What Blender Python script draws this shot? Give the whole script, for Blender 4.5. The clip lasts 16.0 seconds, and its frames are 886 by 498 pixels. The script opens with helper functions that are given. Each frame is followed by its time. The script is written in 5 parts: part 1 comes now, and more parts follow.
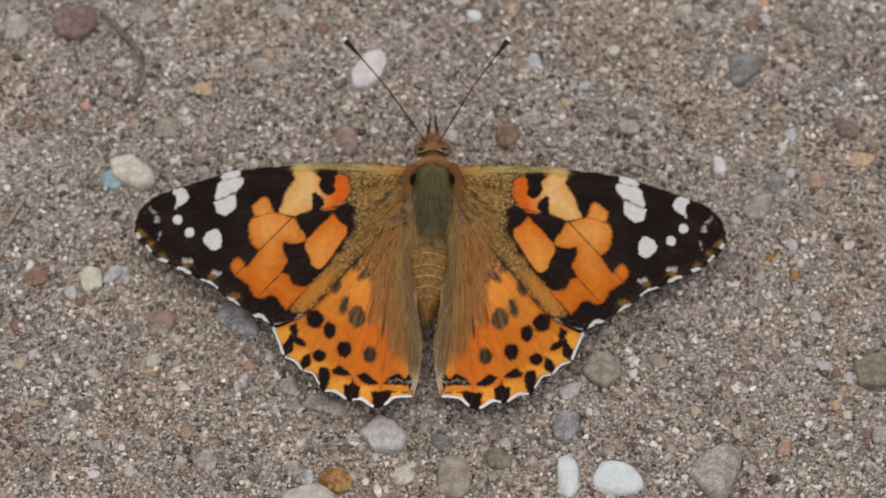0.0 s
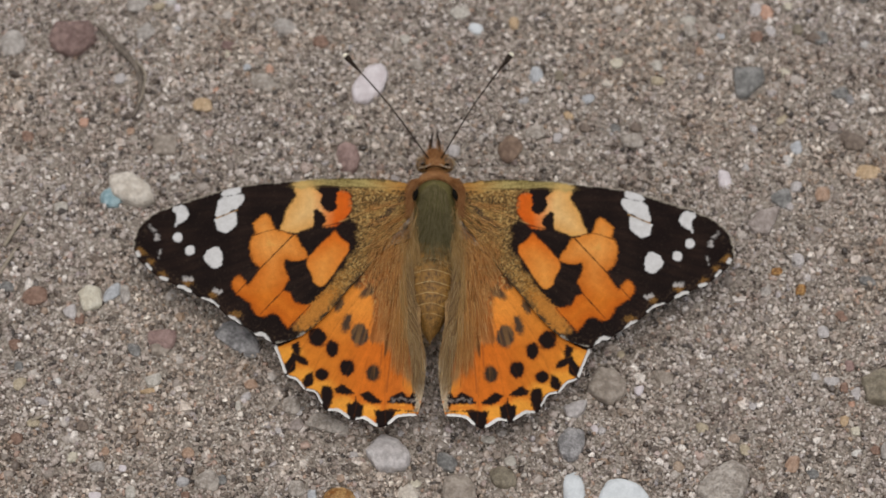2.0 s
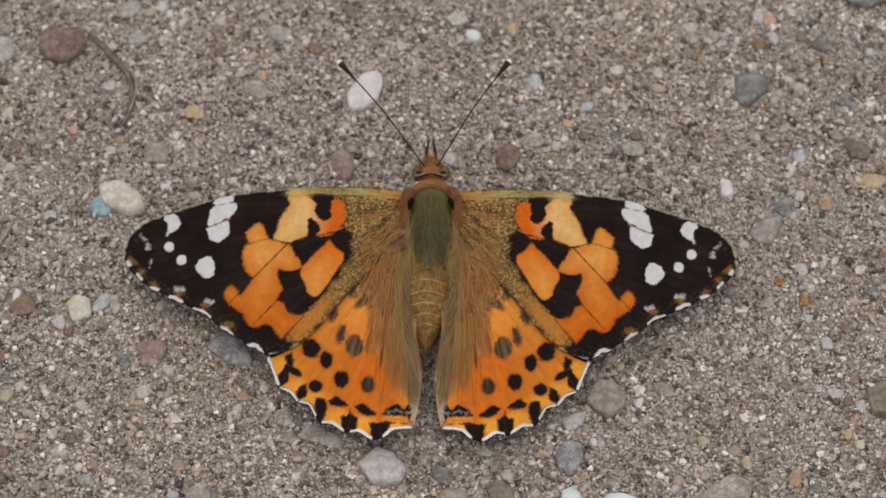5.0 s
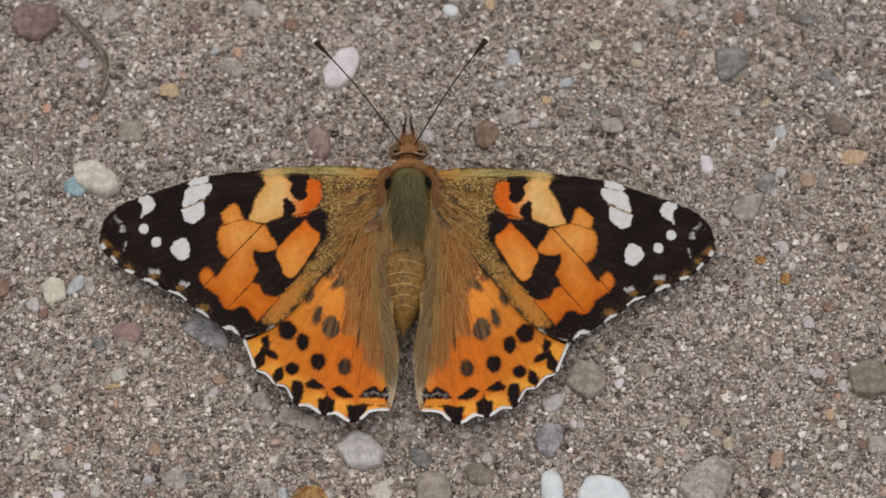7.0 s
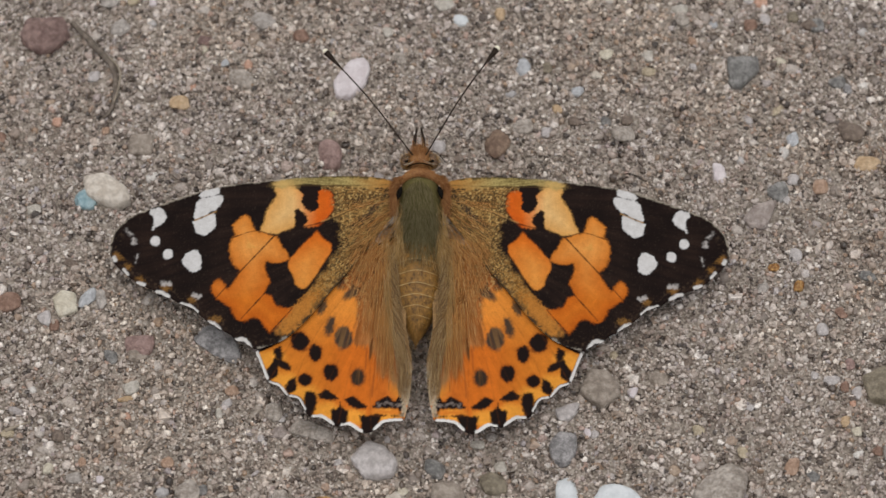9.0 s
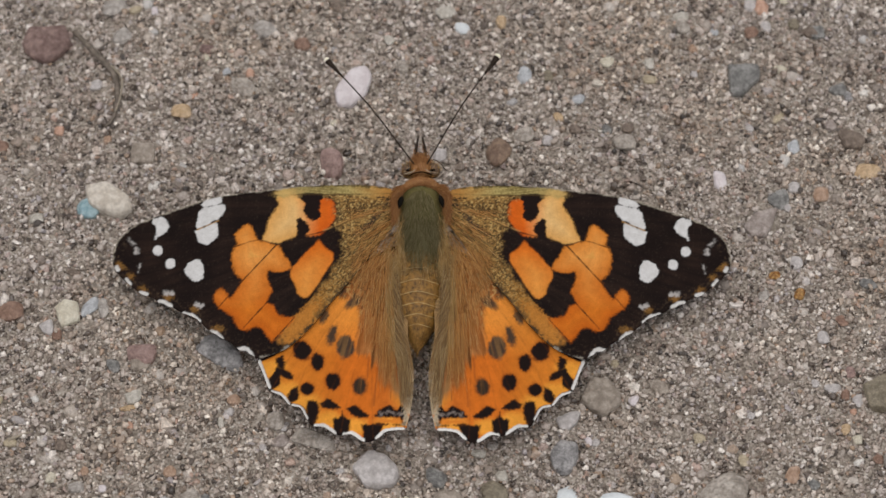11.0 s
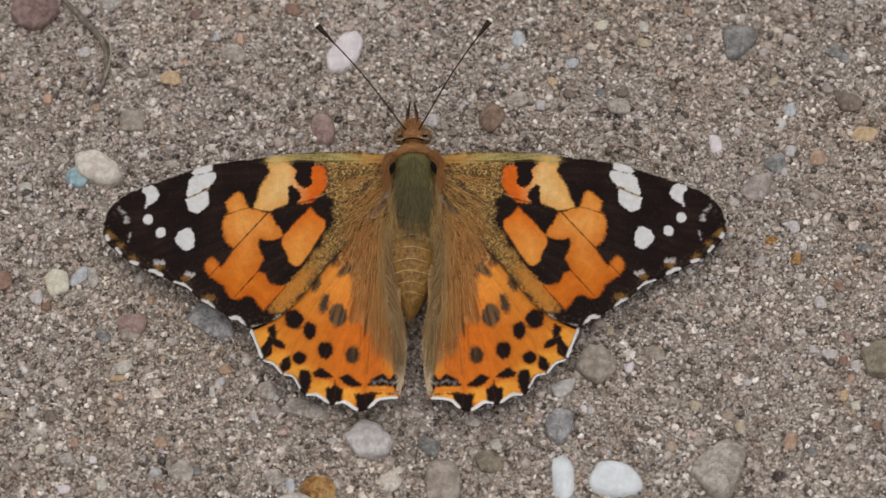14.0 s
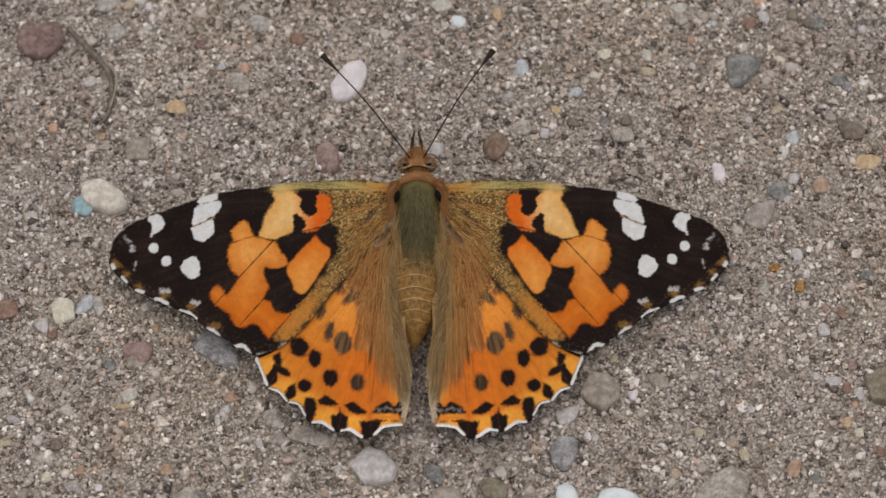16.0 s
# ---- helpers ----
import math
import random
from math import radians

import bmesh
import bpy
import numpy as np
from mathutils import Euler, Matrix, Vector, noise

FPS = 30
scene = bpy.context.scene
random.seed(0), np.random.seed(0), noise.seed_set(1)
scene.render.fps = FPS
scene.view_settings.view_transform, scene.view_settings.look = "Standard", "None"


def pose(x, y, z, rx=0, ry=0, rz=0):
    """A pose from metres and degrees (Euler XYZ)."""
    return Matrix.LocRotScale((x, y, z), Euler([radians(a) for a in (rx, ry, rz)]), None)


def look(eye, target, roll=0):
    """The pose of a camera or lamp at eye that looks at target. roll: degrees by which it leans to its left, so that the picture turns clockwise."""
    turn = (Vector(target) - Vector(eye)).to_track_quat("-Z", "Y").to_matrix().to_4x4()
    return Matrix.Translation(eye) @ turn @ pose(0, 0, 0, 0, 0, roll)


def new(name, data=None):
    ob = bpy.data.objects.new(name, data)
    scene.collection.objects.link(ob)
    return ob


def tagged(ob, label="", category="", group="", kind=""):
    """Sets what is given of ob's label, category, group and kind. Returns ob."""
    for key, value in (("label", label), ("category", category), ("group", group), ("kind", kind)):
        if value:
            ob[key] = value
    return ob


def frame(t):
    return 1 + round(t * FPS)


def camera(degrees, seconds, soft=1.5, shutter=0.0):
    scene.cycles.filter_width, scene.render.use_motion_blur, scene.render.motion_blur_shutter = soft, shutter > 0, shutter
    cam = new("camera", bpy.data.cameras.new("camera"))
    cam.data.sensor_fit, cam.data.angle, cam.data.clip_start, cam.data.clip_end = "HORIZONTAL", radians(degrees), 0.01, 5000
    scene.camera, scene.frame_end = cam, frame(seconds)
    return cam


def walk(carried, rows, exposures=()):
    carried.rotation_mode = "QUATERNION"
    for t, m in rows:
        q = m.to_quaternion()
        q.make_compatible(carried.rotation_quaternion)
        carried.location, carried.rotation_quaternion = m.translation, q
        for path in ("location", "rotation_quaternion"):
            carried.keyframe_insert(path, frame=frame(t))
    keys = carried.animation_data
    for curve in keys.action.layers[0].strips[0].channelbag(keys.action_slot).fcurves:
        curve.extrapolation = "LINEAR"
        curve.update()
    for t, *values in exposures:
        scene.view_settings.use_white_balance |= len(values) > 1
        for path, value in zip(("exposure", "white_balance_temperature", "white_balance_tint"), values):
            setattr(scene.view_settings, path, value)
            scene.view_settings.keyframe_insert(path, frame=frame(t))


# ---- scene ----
cam = camera(15.0, 16.0, soft=1.5, shutter=0.3)
PATH = [
    (0, (-0.00000, -0.14148, 0.27767), (-0.00000, 0.00001, 0.0), 0.000),
    (0.5, (0.00079, -0.14042, 0.27745), (0.00137, 0.00017, 0.0), 0.031),
    (1, (0.00002, -0.14163, 0.27606), (0.00050, 0.00090, 0.0), 0.046),
    (1.5, (-0.00088, -0.13974, 0.27613), (0.00010, 0.00094, 0.0), 0.179),
    (2, (-0.00098, -0.13866, 0.27566), (-0.00026, 0.00169, 0.0), -0.074),
    (2.5, (0.00118, -0.13643, 0.27603), (0.00070, 0.00405, 0.0), -0.615),
    (3, (0.00000, -0.13715, 0.27424), (0.00176, 0.00735, 0.0), 0.425),
    (3.5, (-0.00175, -0.13774, 0.27208), (0.00035, 0.00649, 0.0), 0.578),
    (4, (-0.00109, -0.13733, 0.27127), (0.00121, 0.00643, 0.0), 0.469),
    (4.5, (-0.00089, -0.13748, 0.27015), (0.00099, 0.00447, 0.0), 0.331),
    (5, (0.00035, -0.13801, 0.26917), (0.00009, 0.00269, 0.0), -0.385),
    (5.2, (0.00086, -0.13627, 0.26971), (0.00136, 0.00227, 0.0), -0.210),
    (7.3, (0.00122, -0.13256, 0.26817), (0.00228, 0.00030, 0.0), -0.273),
    (7.5, (0.00154, -0.13362, 0.26755), (0.00251, 0.00056, 0.0), -0.477),
    (8, (-0.00021, -0.13287, 0.26751), (0.00129, 0.00106, 0.0), -0.304),
    (8.5, (0.00021, -0.13242, 0.26783), (0.00138, 0.00169, 0.0), -0.491),
    (8.7, (0.00076, -0.13356, 0.26731), (0.00085, 0.00160, 0.0), -1.006),
    (10.8, (0.00129, -0.13279, 0.26826), (0.00124, 0.00211, 0.0), -1.030),
    (11, (0.00167, -0.13175, 0.26893), (0.00088, 0.00244, 0.0), -1.435),
    (11.5, (0.00228, -0.13132, 0.26740), (0.00199, 0.00308, 0.0), -1.276),
    (12, (0.00356, -0.13102, 0.26693), (0.00139, 0.00210, 0.0), -2.069),
    (12.5, (0.00438, -0.13156, 0.26616), (0.00249, 0.00089, 0.0), -1.961),
    (13, (0.00354, -0.13180, 0.26620), (0.00216, 0.00062, 0.0), -1.722),
    (13.5, (0.00292, -0.13222, 0.26484), (0.00192, -0.00066, 0.0), -1.805),
    (14, (0.00348, -0.13028, 0.26607), (0.00144, -0.00085, 0.0), -2.319),
    (14.5, (0.00669, -0.13062, 0.26601), (0.00189, 0.00053, 0.0), -3.438),
    (15, (0.00424, -0.13024, 0.26673), (0.00161, 0.00133, 0.0), -2.606),
    (15.5, (0.00256, -0.12963, 0.26747), (0.00045, 0.00161, 0.0), -2.402),
    (16, (0.00329, -0.13101, 0.26685), (0.00111, 0.00192, 0.0), -2.432),
]
cam.data.dof.use_dof, cam.data.dof.focus_distance, cam.data.dof.aperture_fstop = True, 0.2945, 39.0
walk(cam, [(t, look(eye, target, roll)) for t, eye, target, roll in PATH])

# ---- light: overcast daylight, brightest from beyond the head of the butterfly ----
SUN_EL, SUN_AZ = 88.0, 8.0          # degrees; azimuth from +y towards +x
world = bpy.data.worlds.new("overcast_sky")
scene.world = world
world.use_nodes = True
wn, wl = world.node_tree.nodes, world.node_tree.links
sky = wn.new("ShaderNodeTexSky")
sky.sky_type, sky.sun_disc = "NISHITA", False
sky.sun_elevation, sky.sun_rotation = radians(SUN_EL), radians(SUN_AZ)
cloud = wn.new("ShaderNodeMix")
cloud.data_type = "RGBA"
cloud.inputs["Factor"].default_value = 0.7
cloud.inputs["B"].default_value = (9.1, 8.85, 8.6, 1)
wl.new(sky.outputs["Color"], cloud.inputs["A"])
wl.new(cloud.outputs["Result"], wn["Background"].inputs["Color"])
wn["Background"].inputs["Strength"].default_value = 0.1
sun = new("sun", bpy.data.lights.new("sun", "SUN"))
sun.data.energy, sun.data.angle, sun.data.color = 1.15, radians(50), (1.0, 0.955, 0.90)
sun.rotation_euler = Euler((radians(90 - SUN_EL) * -1, 0, radians(-SUN_AZ)))
scene.view_settings.exposure = -0.03

MM = 0.001
RNG = np.random.default_rng(7)


# ---- materials ----
def node_mat(name, rough=0.6, spec=0.4):
    m = bpy.data.materials.new(name)
    m.use_nodes = True
    b = m.node_tree.nodes["Principled BSDF"]
    b.inputs["Roughness"].default_value = rough
    b.inputs["Specular IOR Level"].default_value = spec
    return m, m.node_tree.nodes, m.node_tree.links, b


def noise_tex(n, l, scale, detail=4.0, rough=0.6):
    tc = n.new("ShaderNodeTexCoord")
    t = n.new("ShaderNodeTexNoise")
    t.inputs["Scale"].default_value, t.inputs["Detail"].default_value, t.inputs["Roughness"].default_value = scale, detail, rough
    t.inputs["Distortion"].default_value = 0.25
    l.new(tc.outputs["Object"], t.inputs["Vector"])
    return t


def ramp(n, l, fac, stops):
    r = n.new("ShaderNodeValToRGB")
    e = r.color_ramp.elements
    while len(e) < len(stops):
        e.new(0.5)
    for el, (p, c) in zip(e, stops):
        el.position, el.color = p, (*c, 1)
    l.new(fac, r.inputs["Fac"])
    return r


def mix_col(n, l, a, b, fac, blend="MIX"):
    m = n.new("ShaderNodeMix")
    m.data_type, m.blend_type = "RGBA", blend
    for sock, v in (("A", a), ("B", b), ("Factor", fac)):
        if hasattr(v, "is_linked"):
            l.new(v, m.inputs[sock])
        else:
            m.inputs[sock].default_value = (*v, 1) if sock != "Factor" else v
    return m.outputs["Result"]


def bump(n, l, b, height, strength, dist):
    u = n.new("ShaderNodeBump")
    u.inputs["Strength"].default_value, u.inputs["Distance"].default_value = strength, dist
    l.new(height, u.inputs["Height"])
    l.new(u.outputs["Normal"], b.inputs["Normal"])


def stone_mat(name, dark, light, rough=0.55, fleck=0.5, clear=0.0, relief=0.00025):
    """Stone: two tones in patches, fine flecks and a pitted surface."""
    m, n, l, b = node_mat(name, rough, 0.35)
    big, fine = noise_tex(n, l, 1200, 5, 0.7), noise_tex(n, l, 3400, 5, 0.8)
    base = ramp(n, l, big.outputs["Fac"], [(0.40, dark), (0.60, light)]).outputs["Color"]
    spots = ramp(n, l, fine.outputs["Fac"], [(0.3, (0.35, 0.33, 0.31)), (0.5, (0.95, 0.95, 0.95)), (0.72, (1.45, 1.42, 1.38))]).outputs["Color"]
    l.new(mix_col(n, l, base, spots, fleck, "MULTIPLY"), b.inputs["Base Color"])
    if clear:
        b.inputs["Subsurface Weight"].default_value = clear
        b.inputs["Subsurface Radius"].default_value = (0.0006, 0.0006, 0.0006)
        b.inputs["Subsurface Scale"].default_value = 1.0
    bump(n, l, b, fine.outputs["Fac"], 0.8, relief)
    return m


STONE = {
    "pale_quartz": stone_mat("pale_grey_quartz", (0.40, 0.365, 0.35), (0.58, 0.54, 0.525), 0.35, 0.35, 0.15, 0.00015),
    "taupe": stone_mat("taupe_stone", (0.27, 0.22, 0.195), (0.45, 0.385, 0.35), 0.45, 0.5),
    "umber": stone_mat("umber_stone", (0.15, 0.112, 0.088), (0.28, 0.22, 0.175), 0.5, 0.5),
    "sienna": stone_mat("sienna_stone", (0.35, 0.22, 0.145), (0.50, 0.35, 0.26), 0.5, 0.45),
    "salmon": stone_mat("salmon_stone", (0.48, 0.27, 0.185), (0.64, 0.42, 0.32), 0.45, 0.35),
    "white": stone_mat("white_quartz", (0.55, 0.575, 0.585), (0.65, 0.675, 0.685), 0.4, 0.08, 0.2, 0.00006),
    "rose_quartz": stone_mat("rose_quartz", (0.54, 0.48, 0.485), (0.66, 0.605, 0.61), 0.45, 0.15, 0.2, 0.00008),
    "pale": stone_mat("pale_stone", (0.44, 0.40, 0.34), (0.64, 0.60, 0.54), 0.45, 0.4),
    "pale_blue": stone_mat("pale_blue_quartz", (0.42, 0.43, 0.445), (0.56, 0.57, 0.585), 0.4, 0.45),
    "teal": stone_mat("teal_glassy_stone", (0.23, 0.36, 0.40), (0.40, 0.53, 0.56), 0.35, 0.3),
    "mauve": stone_mat("mauve_stone", (0.25, 0.16, 0.14), (0.42, 0.29, 0.26), 0.5, 0.5),
    "mauve_brown": stone_mat("mauve_brown_stone", (0.165, 0.102, 0.090), (0.30, 0.205, 0.18), 0.6, 0.7),
    "brown": stone_mat("brown_stone", (0.155, 0.095, 0.066), (0.29, 0.20, 0.14), 0.5, 0.55),
    "brown_grey": stone_mat("brown_grey_stone", (0.25, 0.205, 0.165), (0.44, 0.375, 0.315), 0.4, 0.45),
    "grey": stone_mat("grey_stone", (0.32, 0.285, 0.255), (0.53, 0.485, 0.445), 0.4, 0.6),
    "olive": stone_mat("olive_stone", (0.18, 0.15, 0.105), (0.31, 0.265, 0.195), 0.5, 0.6),
    "olive_pale": stone_mat("pale_olive_stone", (0.42, 0.345, 0.235), (0.56, 0.475, 0.35), 0.5, 0.4),
    "flat_tan": stone_mat("flat_tan_stone", (0.30, 0.255, 0.215), (0.52, 0.465, 0.41), 0.5, 0.9),
    "slate": stone_mat("slate_stone", (0.145, 0.140, 0.132), (0.31, 0.30, 0.285), 0.5, 0.8),
    "lilac": stone_mat("lilac_grey_stone", (0.20, 0.192, 0.19), (0.42, 0.40, 0.395), 0.4, 0.8),
    "ochre": stone_mat("ochre_stone", (0.46, 0.315, 0.18), (0.64, 0.475, 0.31), 0.5, 0.45),
    "cream": stone_mat("cream_stone", (0.54, 0.48, 0.37), (0.72, 0.67, 0.55), 0.45, 0.35),
    "cream_pink": stone_mat("cream_pink_stone", (0.54, 0.47, 0.39), (0.74, 0.675, 0.59), 0.32, 0.35),
    "amber": stone_mat("amber_agate", (0.22, 0.085, 0.016), (0.56, 0.34, 0.13), 0.3, 0.7, 0.1),
    "rust": stone_mat("rust_stone", (0.20, 0.115, 0.08), (0.34, 0.22, 0.165), 0.55, 0.5),
}
WORDS = {
    "pale_quartz": "pale grey translucent quartz pebble lying in sand", "taupe": "dull pinkish-grey flat pebble half sunk in sand",
    "umber": "dark brown rough pebble half sunk in sand", "sienna": "small orange-brown pebble half sunk in sand",
    "salmon": "small round salmon-pink pebble in the sand",
    "white": "smooth white quartz pebble lying in the sand", "rose_quartz": "pale pinkish quartz pebble lying in the sand",
    "pale": "pale cream-grey rounded pebble half sunk in sand", "pale_blue": "small pale bluish quartz pebble in the sand",
    "teal": "small glassy teal pebble beside a pale one", "mauve": "small mauve-red rounded pebble half sunk in sand",
    "mauve_brown": "rounded purplish-brown pebble half sunk in sand", "brown": "brown rounded pebble half sunk in sand",
    "brown_grey": "flat brownish-grey pebble half sunk in sand", "grey": "light grey rounded pebble half sunk in sand",
    "olive": "dull olive-brown pebble half sunk in sand", "olive_pale": "small pale olive-yellow pebble in the sand",
    "flat_tan": "flat sand-coloured pebble half buried in the sand",
    "slate": "dark slate-grey angular pebble in the sand", "lilac": "mottled lilac-grey pebble half sunk in sand",
    "ochre": "small ochre-tan pebble lying in the sand", "cream": "small cream-coloured pebble lying in the sand",
    "cream_pink": "pale cream pebble with a pinkish tint in sand",
    "amber": "translucent amber-brown pebble lying in the sand", "rust": "small rusty-red pebble lying in the sand",
}


def grain_mat():
    m, n, l, b = node_mat("sand_grains", 0.42, 0.7)
    geo = n.new("ShaderNodeNewGeometry")
    tone = ramp(n, l, geo.outputs["Random Per Island"], [
        (0.0, (0.050, 0.040, 0.034)), (0.14, (0.135, 0.108, 0.090)), (0.28, (0.30, 0.256, 0.219)), (0.45, (0.405, 0.356, 0.320)),
        (0.62, (0.465, 0.420, 0.390)), (0.77, (0.61, 0.565, 0.53)), (0.84, (0.33, 0.245, 0.175)), (0.87, (0.45, 0.335, 0.285)),
        (0.90, (0.35, 0.33, 0.345)), (0.935, (0.64, 0.605, 0.57)), (1.0, (0.80, 0.77, 0.73))]).outputs["Color"]
    fine, wide, patch = noise_tex(n, l, 3600, 4, 0.7), noise_tex(n, l, 60, 3), noise_tex(n, l, 170, 3, 0.65)
    c = mix_col(n, l, tone, ramp(n, l, fine.outputs["Fac"], [(0.32, (0.46, 0.44, 0.42)), (0.64, (1.28, 1.26, 1.23))]).outputs["Color"], 0.8, "MULTIPLY")
    c = mix_col(n, l, c, ramp(n, l, wide.outputs["Fac"], [(0.36, (1.02, 0.95, 0.87)), (0.5, (1.0, 0.97, 0.95)), (0.64, (0.985, 0.965, 0.97))]).outputs["Color"], 1.0, "MULTIPLY")
    c = mix_col(n, l, c, ramp(n, l, patch.outputs["Fac"], [(0.34, (0.80, 0.74, 0.69)), (0.48, (1.0, 0.99, 0.98)), (0.66, (1.16, 1.16, 1.15))]).outputs["Color"], 1.0, "MULTIPLY")
    l.new(c, b.inputs["Base Color"])
    many = n.new("ShaderNodeMath")
    many.operation = "MULTIPLY"
    many.inputs[1].default_value = 91.7
    l.new(geo.outputs["Random Per Island"], many.inputs[0])
    part_of = n.new("ShaderNodeMath")
    part_of.operation = "FRACT"
    l.new(many.outputs[0], part_of.inputs[0])
    l.new(ramp(n, l, part_of.outputs[0], [(0.0, (0.08, 0.08, 0.08)), (0.5, (0.25, 0.25, 0.25)), (1.0, (0.55, 0.55, 0.55))]).outputs["Color"], b.inputs["Roughness"])
    bump(n, l, b, fine.outputs["Fac"], 0.5, 0.00008)
    return m


def sand_mat():
    """Fine sand between the grains."""
    m, n, l, b = node_mat("fine_sand", 0.8, 0.25)
    tc = n.new("ShaderNodeTexCoord")
    v = n.new("ShaderNodeTexVoronoi")
    v.inputs["Scale"].default_value = 5200
    l.new(tc.outputs["Object"], v.inputs["Vector"])
    sep = n.new("ShaderNodeSeparateColor")
    l.new(v.outputs["Color"], sep.inputs["Color"])
    tone = ramp(n, l, sep.outputs["Red"], [(0.0, (0.13, 0.105, 0.085)), (0.5, (0.27, 0.23, 0.19)), (0.9, (0.40, 0.35, 0.30)), (1.0, (0.56, 0.52, 0.48))]).outputs["Color"]
    l.new(tone, b.inputs["Base Color"])
    bump(n, l, b, v.outputs["Distance"], 0.8, 0.0001)
    return m


def wing_mat():
    """Scales: the pigment lies on the mesh; grain and sheen are added here."""
    m, n, l, b = node_mat("wing_scales", 0.65, 0.06)
    at = n.new("ShaderNodeAttribute")
    at.attribute_name = "pigment"
    fine, mid = noise_tex(n, l, 9000, 2, 0.7), noise_tex(n, l, 1600, 3)
    g = ramp(n, l, fine.outputs["Fac"], [(0.3, (0.80, 0.78, 0.76)), (0.65, (1.10, 1.10, 1.10))]).outputs["Color"]
    c = mix_col(n, l, at.outputs["Color"], g, 0.5, "MULTIPLY")
    g2 = ramp(n, l, mid.outputs["Fac"], [(0.3, (0.88, 0.87, 0.86)), (0.7, (1.06, 1.06, 1.06))]).outputs["Color"]
    l.new(mix_col(n, l, c, g2, 1.0, "MULTIPLY"), b.inputs["Base Color"])
    bump(n, l, b, fine.outputs["Fac"], 0.3, 0.00003)
    return m


def fuzz_mat(name, stops, rough=0.6, spec=0.2):
    m, n, l, b = node_mat(name, rough, spec)
    geo = n.new("ShaderNodeNewGeometry")
    l.new(ramp(n, l, geo.outputs["Random Per Island"], stops).outputs["Color"], b.inputs["Base Color"])
    return m


def plain_mat(name, dark, light, scale, rough, spec=0.3, relief=0.3):
    m, n, l, b = node_mat(name, rough, spec)
    t = noise_tex(n, l, scale, 4)
    l.new(ramp(n, l, t.outputs["Fac"], [(0.3, dark), (0.7, light)]).outputs["Color"], b.inputs["Base Color"])
    bump(n, l, b, t.outputs["Fac"], relief, 0.00005)
    return m


GRAINS, SAND, WING = grain_mat(), sand_mat(), wing_mat()
HAIR_GOLD = fuzz_mat("golden_brown_hair", [(0.0, (0.18, 0.08, 0.022)), (0.3, (0.46, 0.21, 0.058)), (0.65, (0.63, 0.31, 0.09)), (0.88, (0.70, 0.42, 0.148)), (1.0, (0.80, 0.58, 0.29))])
HAIR_PALE = fuzz_mat("pale_grey_hair", [(0.0, (0.20, 0.11, 0.034)), (0.35, (0.42, 0.25, 0.085)), (0.75, (0.52, 0.345, 0.14)), (1.0, (0.66, 0.50, 0.28))])
HAIR_GREY = fuzz_mat("grey_tan_hair", [(0.0, (0.065, 0.036, 0.016)), (0.35, (0.27, 0.16, 0.066)), (0.75, (0.46, 0.30, 0.128)), (1.0, (0.68, 0.52, 0.30))])
HAIR_TAN = fuzz_mat("tan_hair", [(0.0, (0.09, 0.042, 0.010)), (0.5, (0.27, 0.14, 0.034)), (1.0, (0.46, 0.27, 0.080))])
HAIR_OLIVE = fuzz_mat("olive_hair", [(0.0, (0.10, 0.083, 0.036)), (0.5, (0.178, 0.148, 0.070)), (1.0, (0.30, 0.255, 0.145))], 0.8, 0.05)
HAIR_RUSSET = fuzz_mat("russet_hair", [(0.0, (0.22, 0.09, 0.028)), (0.6, (0.38, 0.175, 0.062)), (1.0, (0.52, 0.29, 0.12))])
OLIVE = plain_mat("olive_cuticle", (0.085, 0.072, 0.026), (0.14, 0.118, 0.046), 2500, 0.8, 0.05)
RUSSET = plain_mat("russet_cuticle", (0.22, 0.095, 0.032), (0.34, 0.165, 0.06), 2500, 0.6)
TAN = plain_mat("tan_abdomen", (0.070, 0.034, 0.008), (0.33, 0.165, 0.034), 2800, 0.55)
EYE = plain_mat("brown_eye", (0.055, 0.028, 0.012), (0.15, 0.08, 0.036), 2200, 0.3, 0.5, 0.1)
BLACK = plain_mat("black_cuticle", (0.014, 0.009, 0.006), (0.034, 0.022, 0.015), 3000, 0.55, 0.12)
ANT_HIDE = plain_mat("dark_ant_cuticle", (0.020, 0.012, 0.008), (0.055, 0.034, 0.021), 3000, 0.5, 0.25)
CREAM_TIP = plain_mat("cream_tip", (0.72, 0.66, 0.50), (0.84, 0.80, 0.68), 3000, 0.6)
# near-black for added pieces that imitate shade in gaps, creases and pits
SHADE_BLACK = plain_mat("dull_black", (0.006, 0.005, 0.004), (0.012, 0.010, 0.008), 3000, 0.95, 0.02)
RING = plain_mat("pale_ring", (0.34, 0.23, 0.085), (0.58, 0.44, 0.21), 1500, 0.6)
RIM = plain_mat("pale_eye_rim", (0.42, 0.37, 0.27), (0.60, 0.55, 0.44), 3000, 0.6)
TWIG = plain_mat("grey_brown_twig", (0.075, 0.06, 0.048), (0.21, 0.172, 0.138), 1800, 0.75)
STRAW = plain_mat("dry_straw", (0.22, 0.183, 0.138), (0.35, 0.298, 0.228), 1800, 0.65)


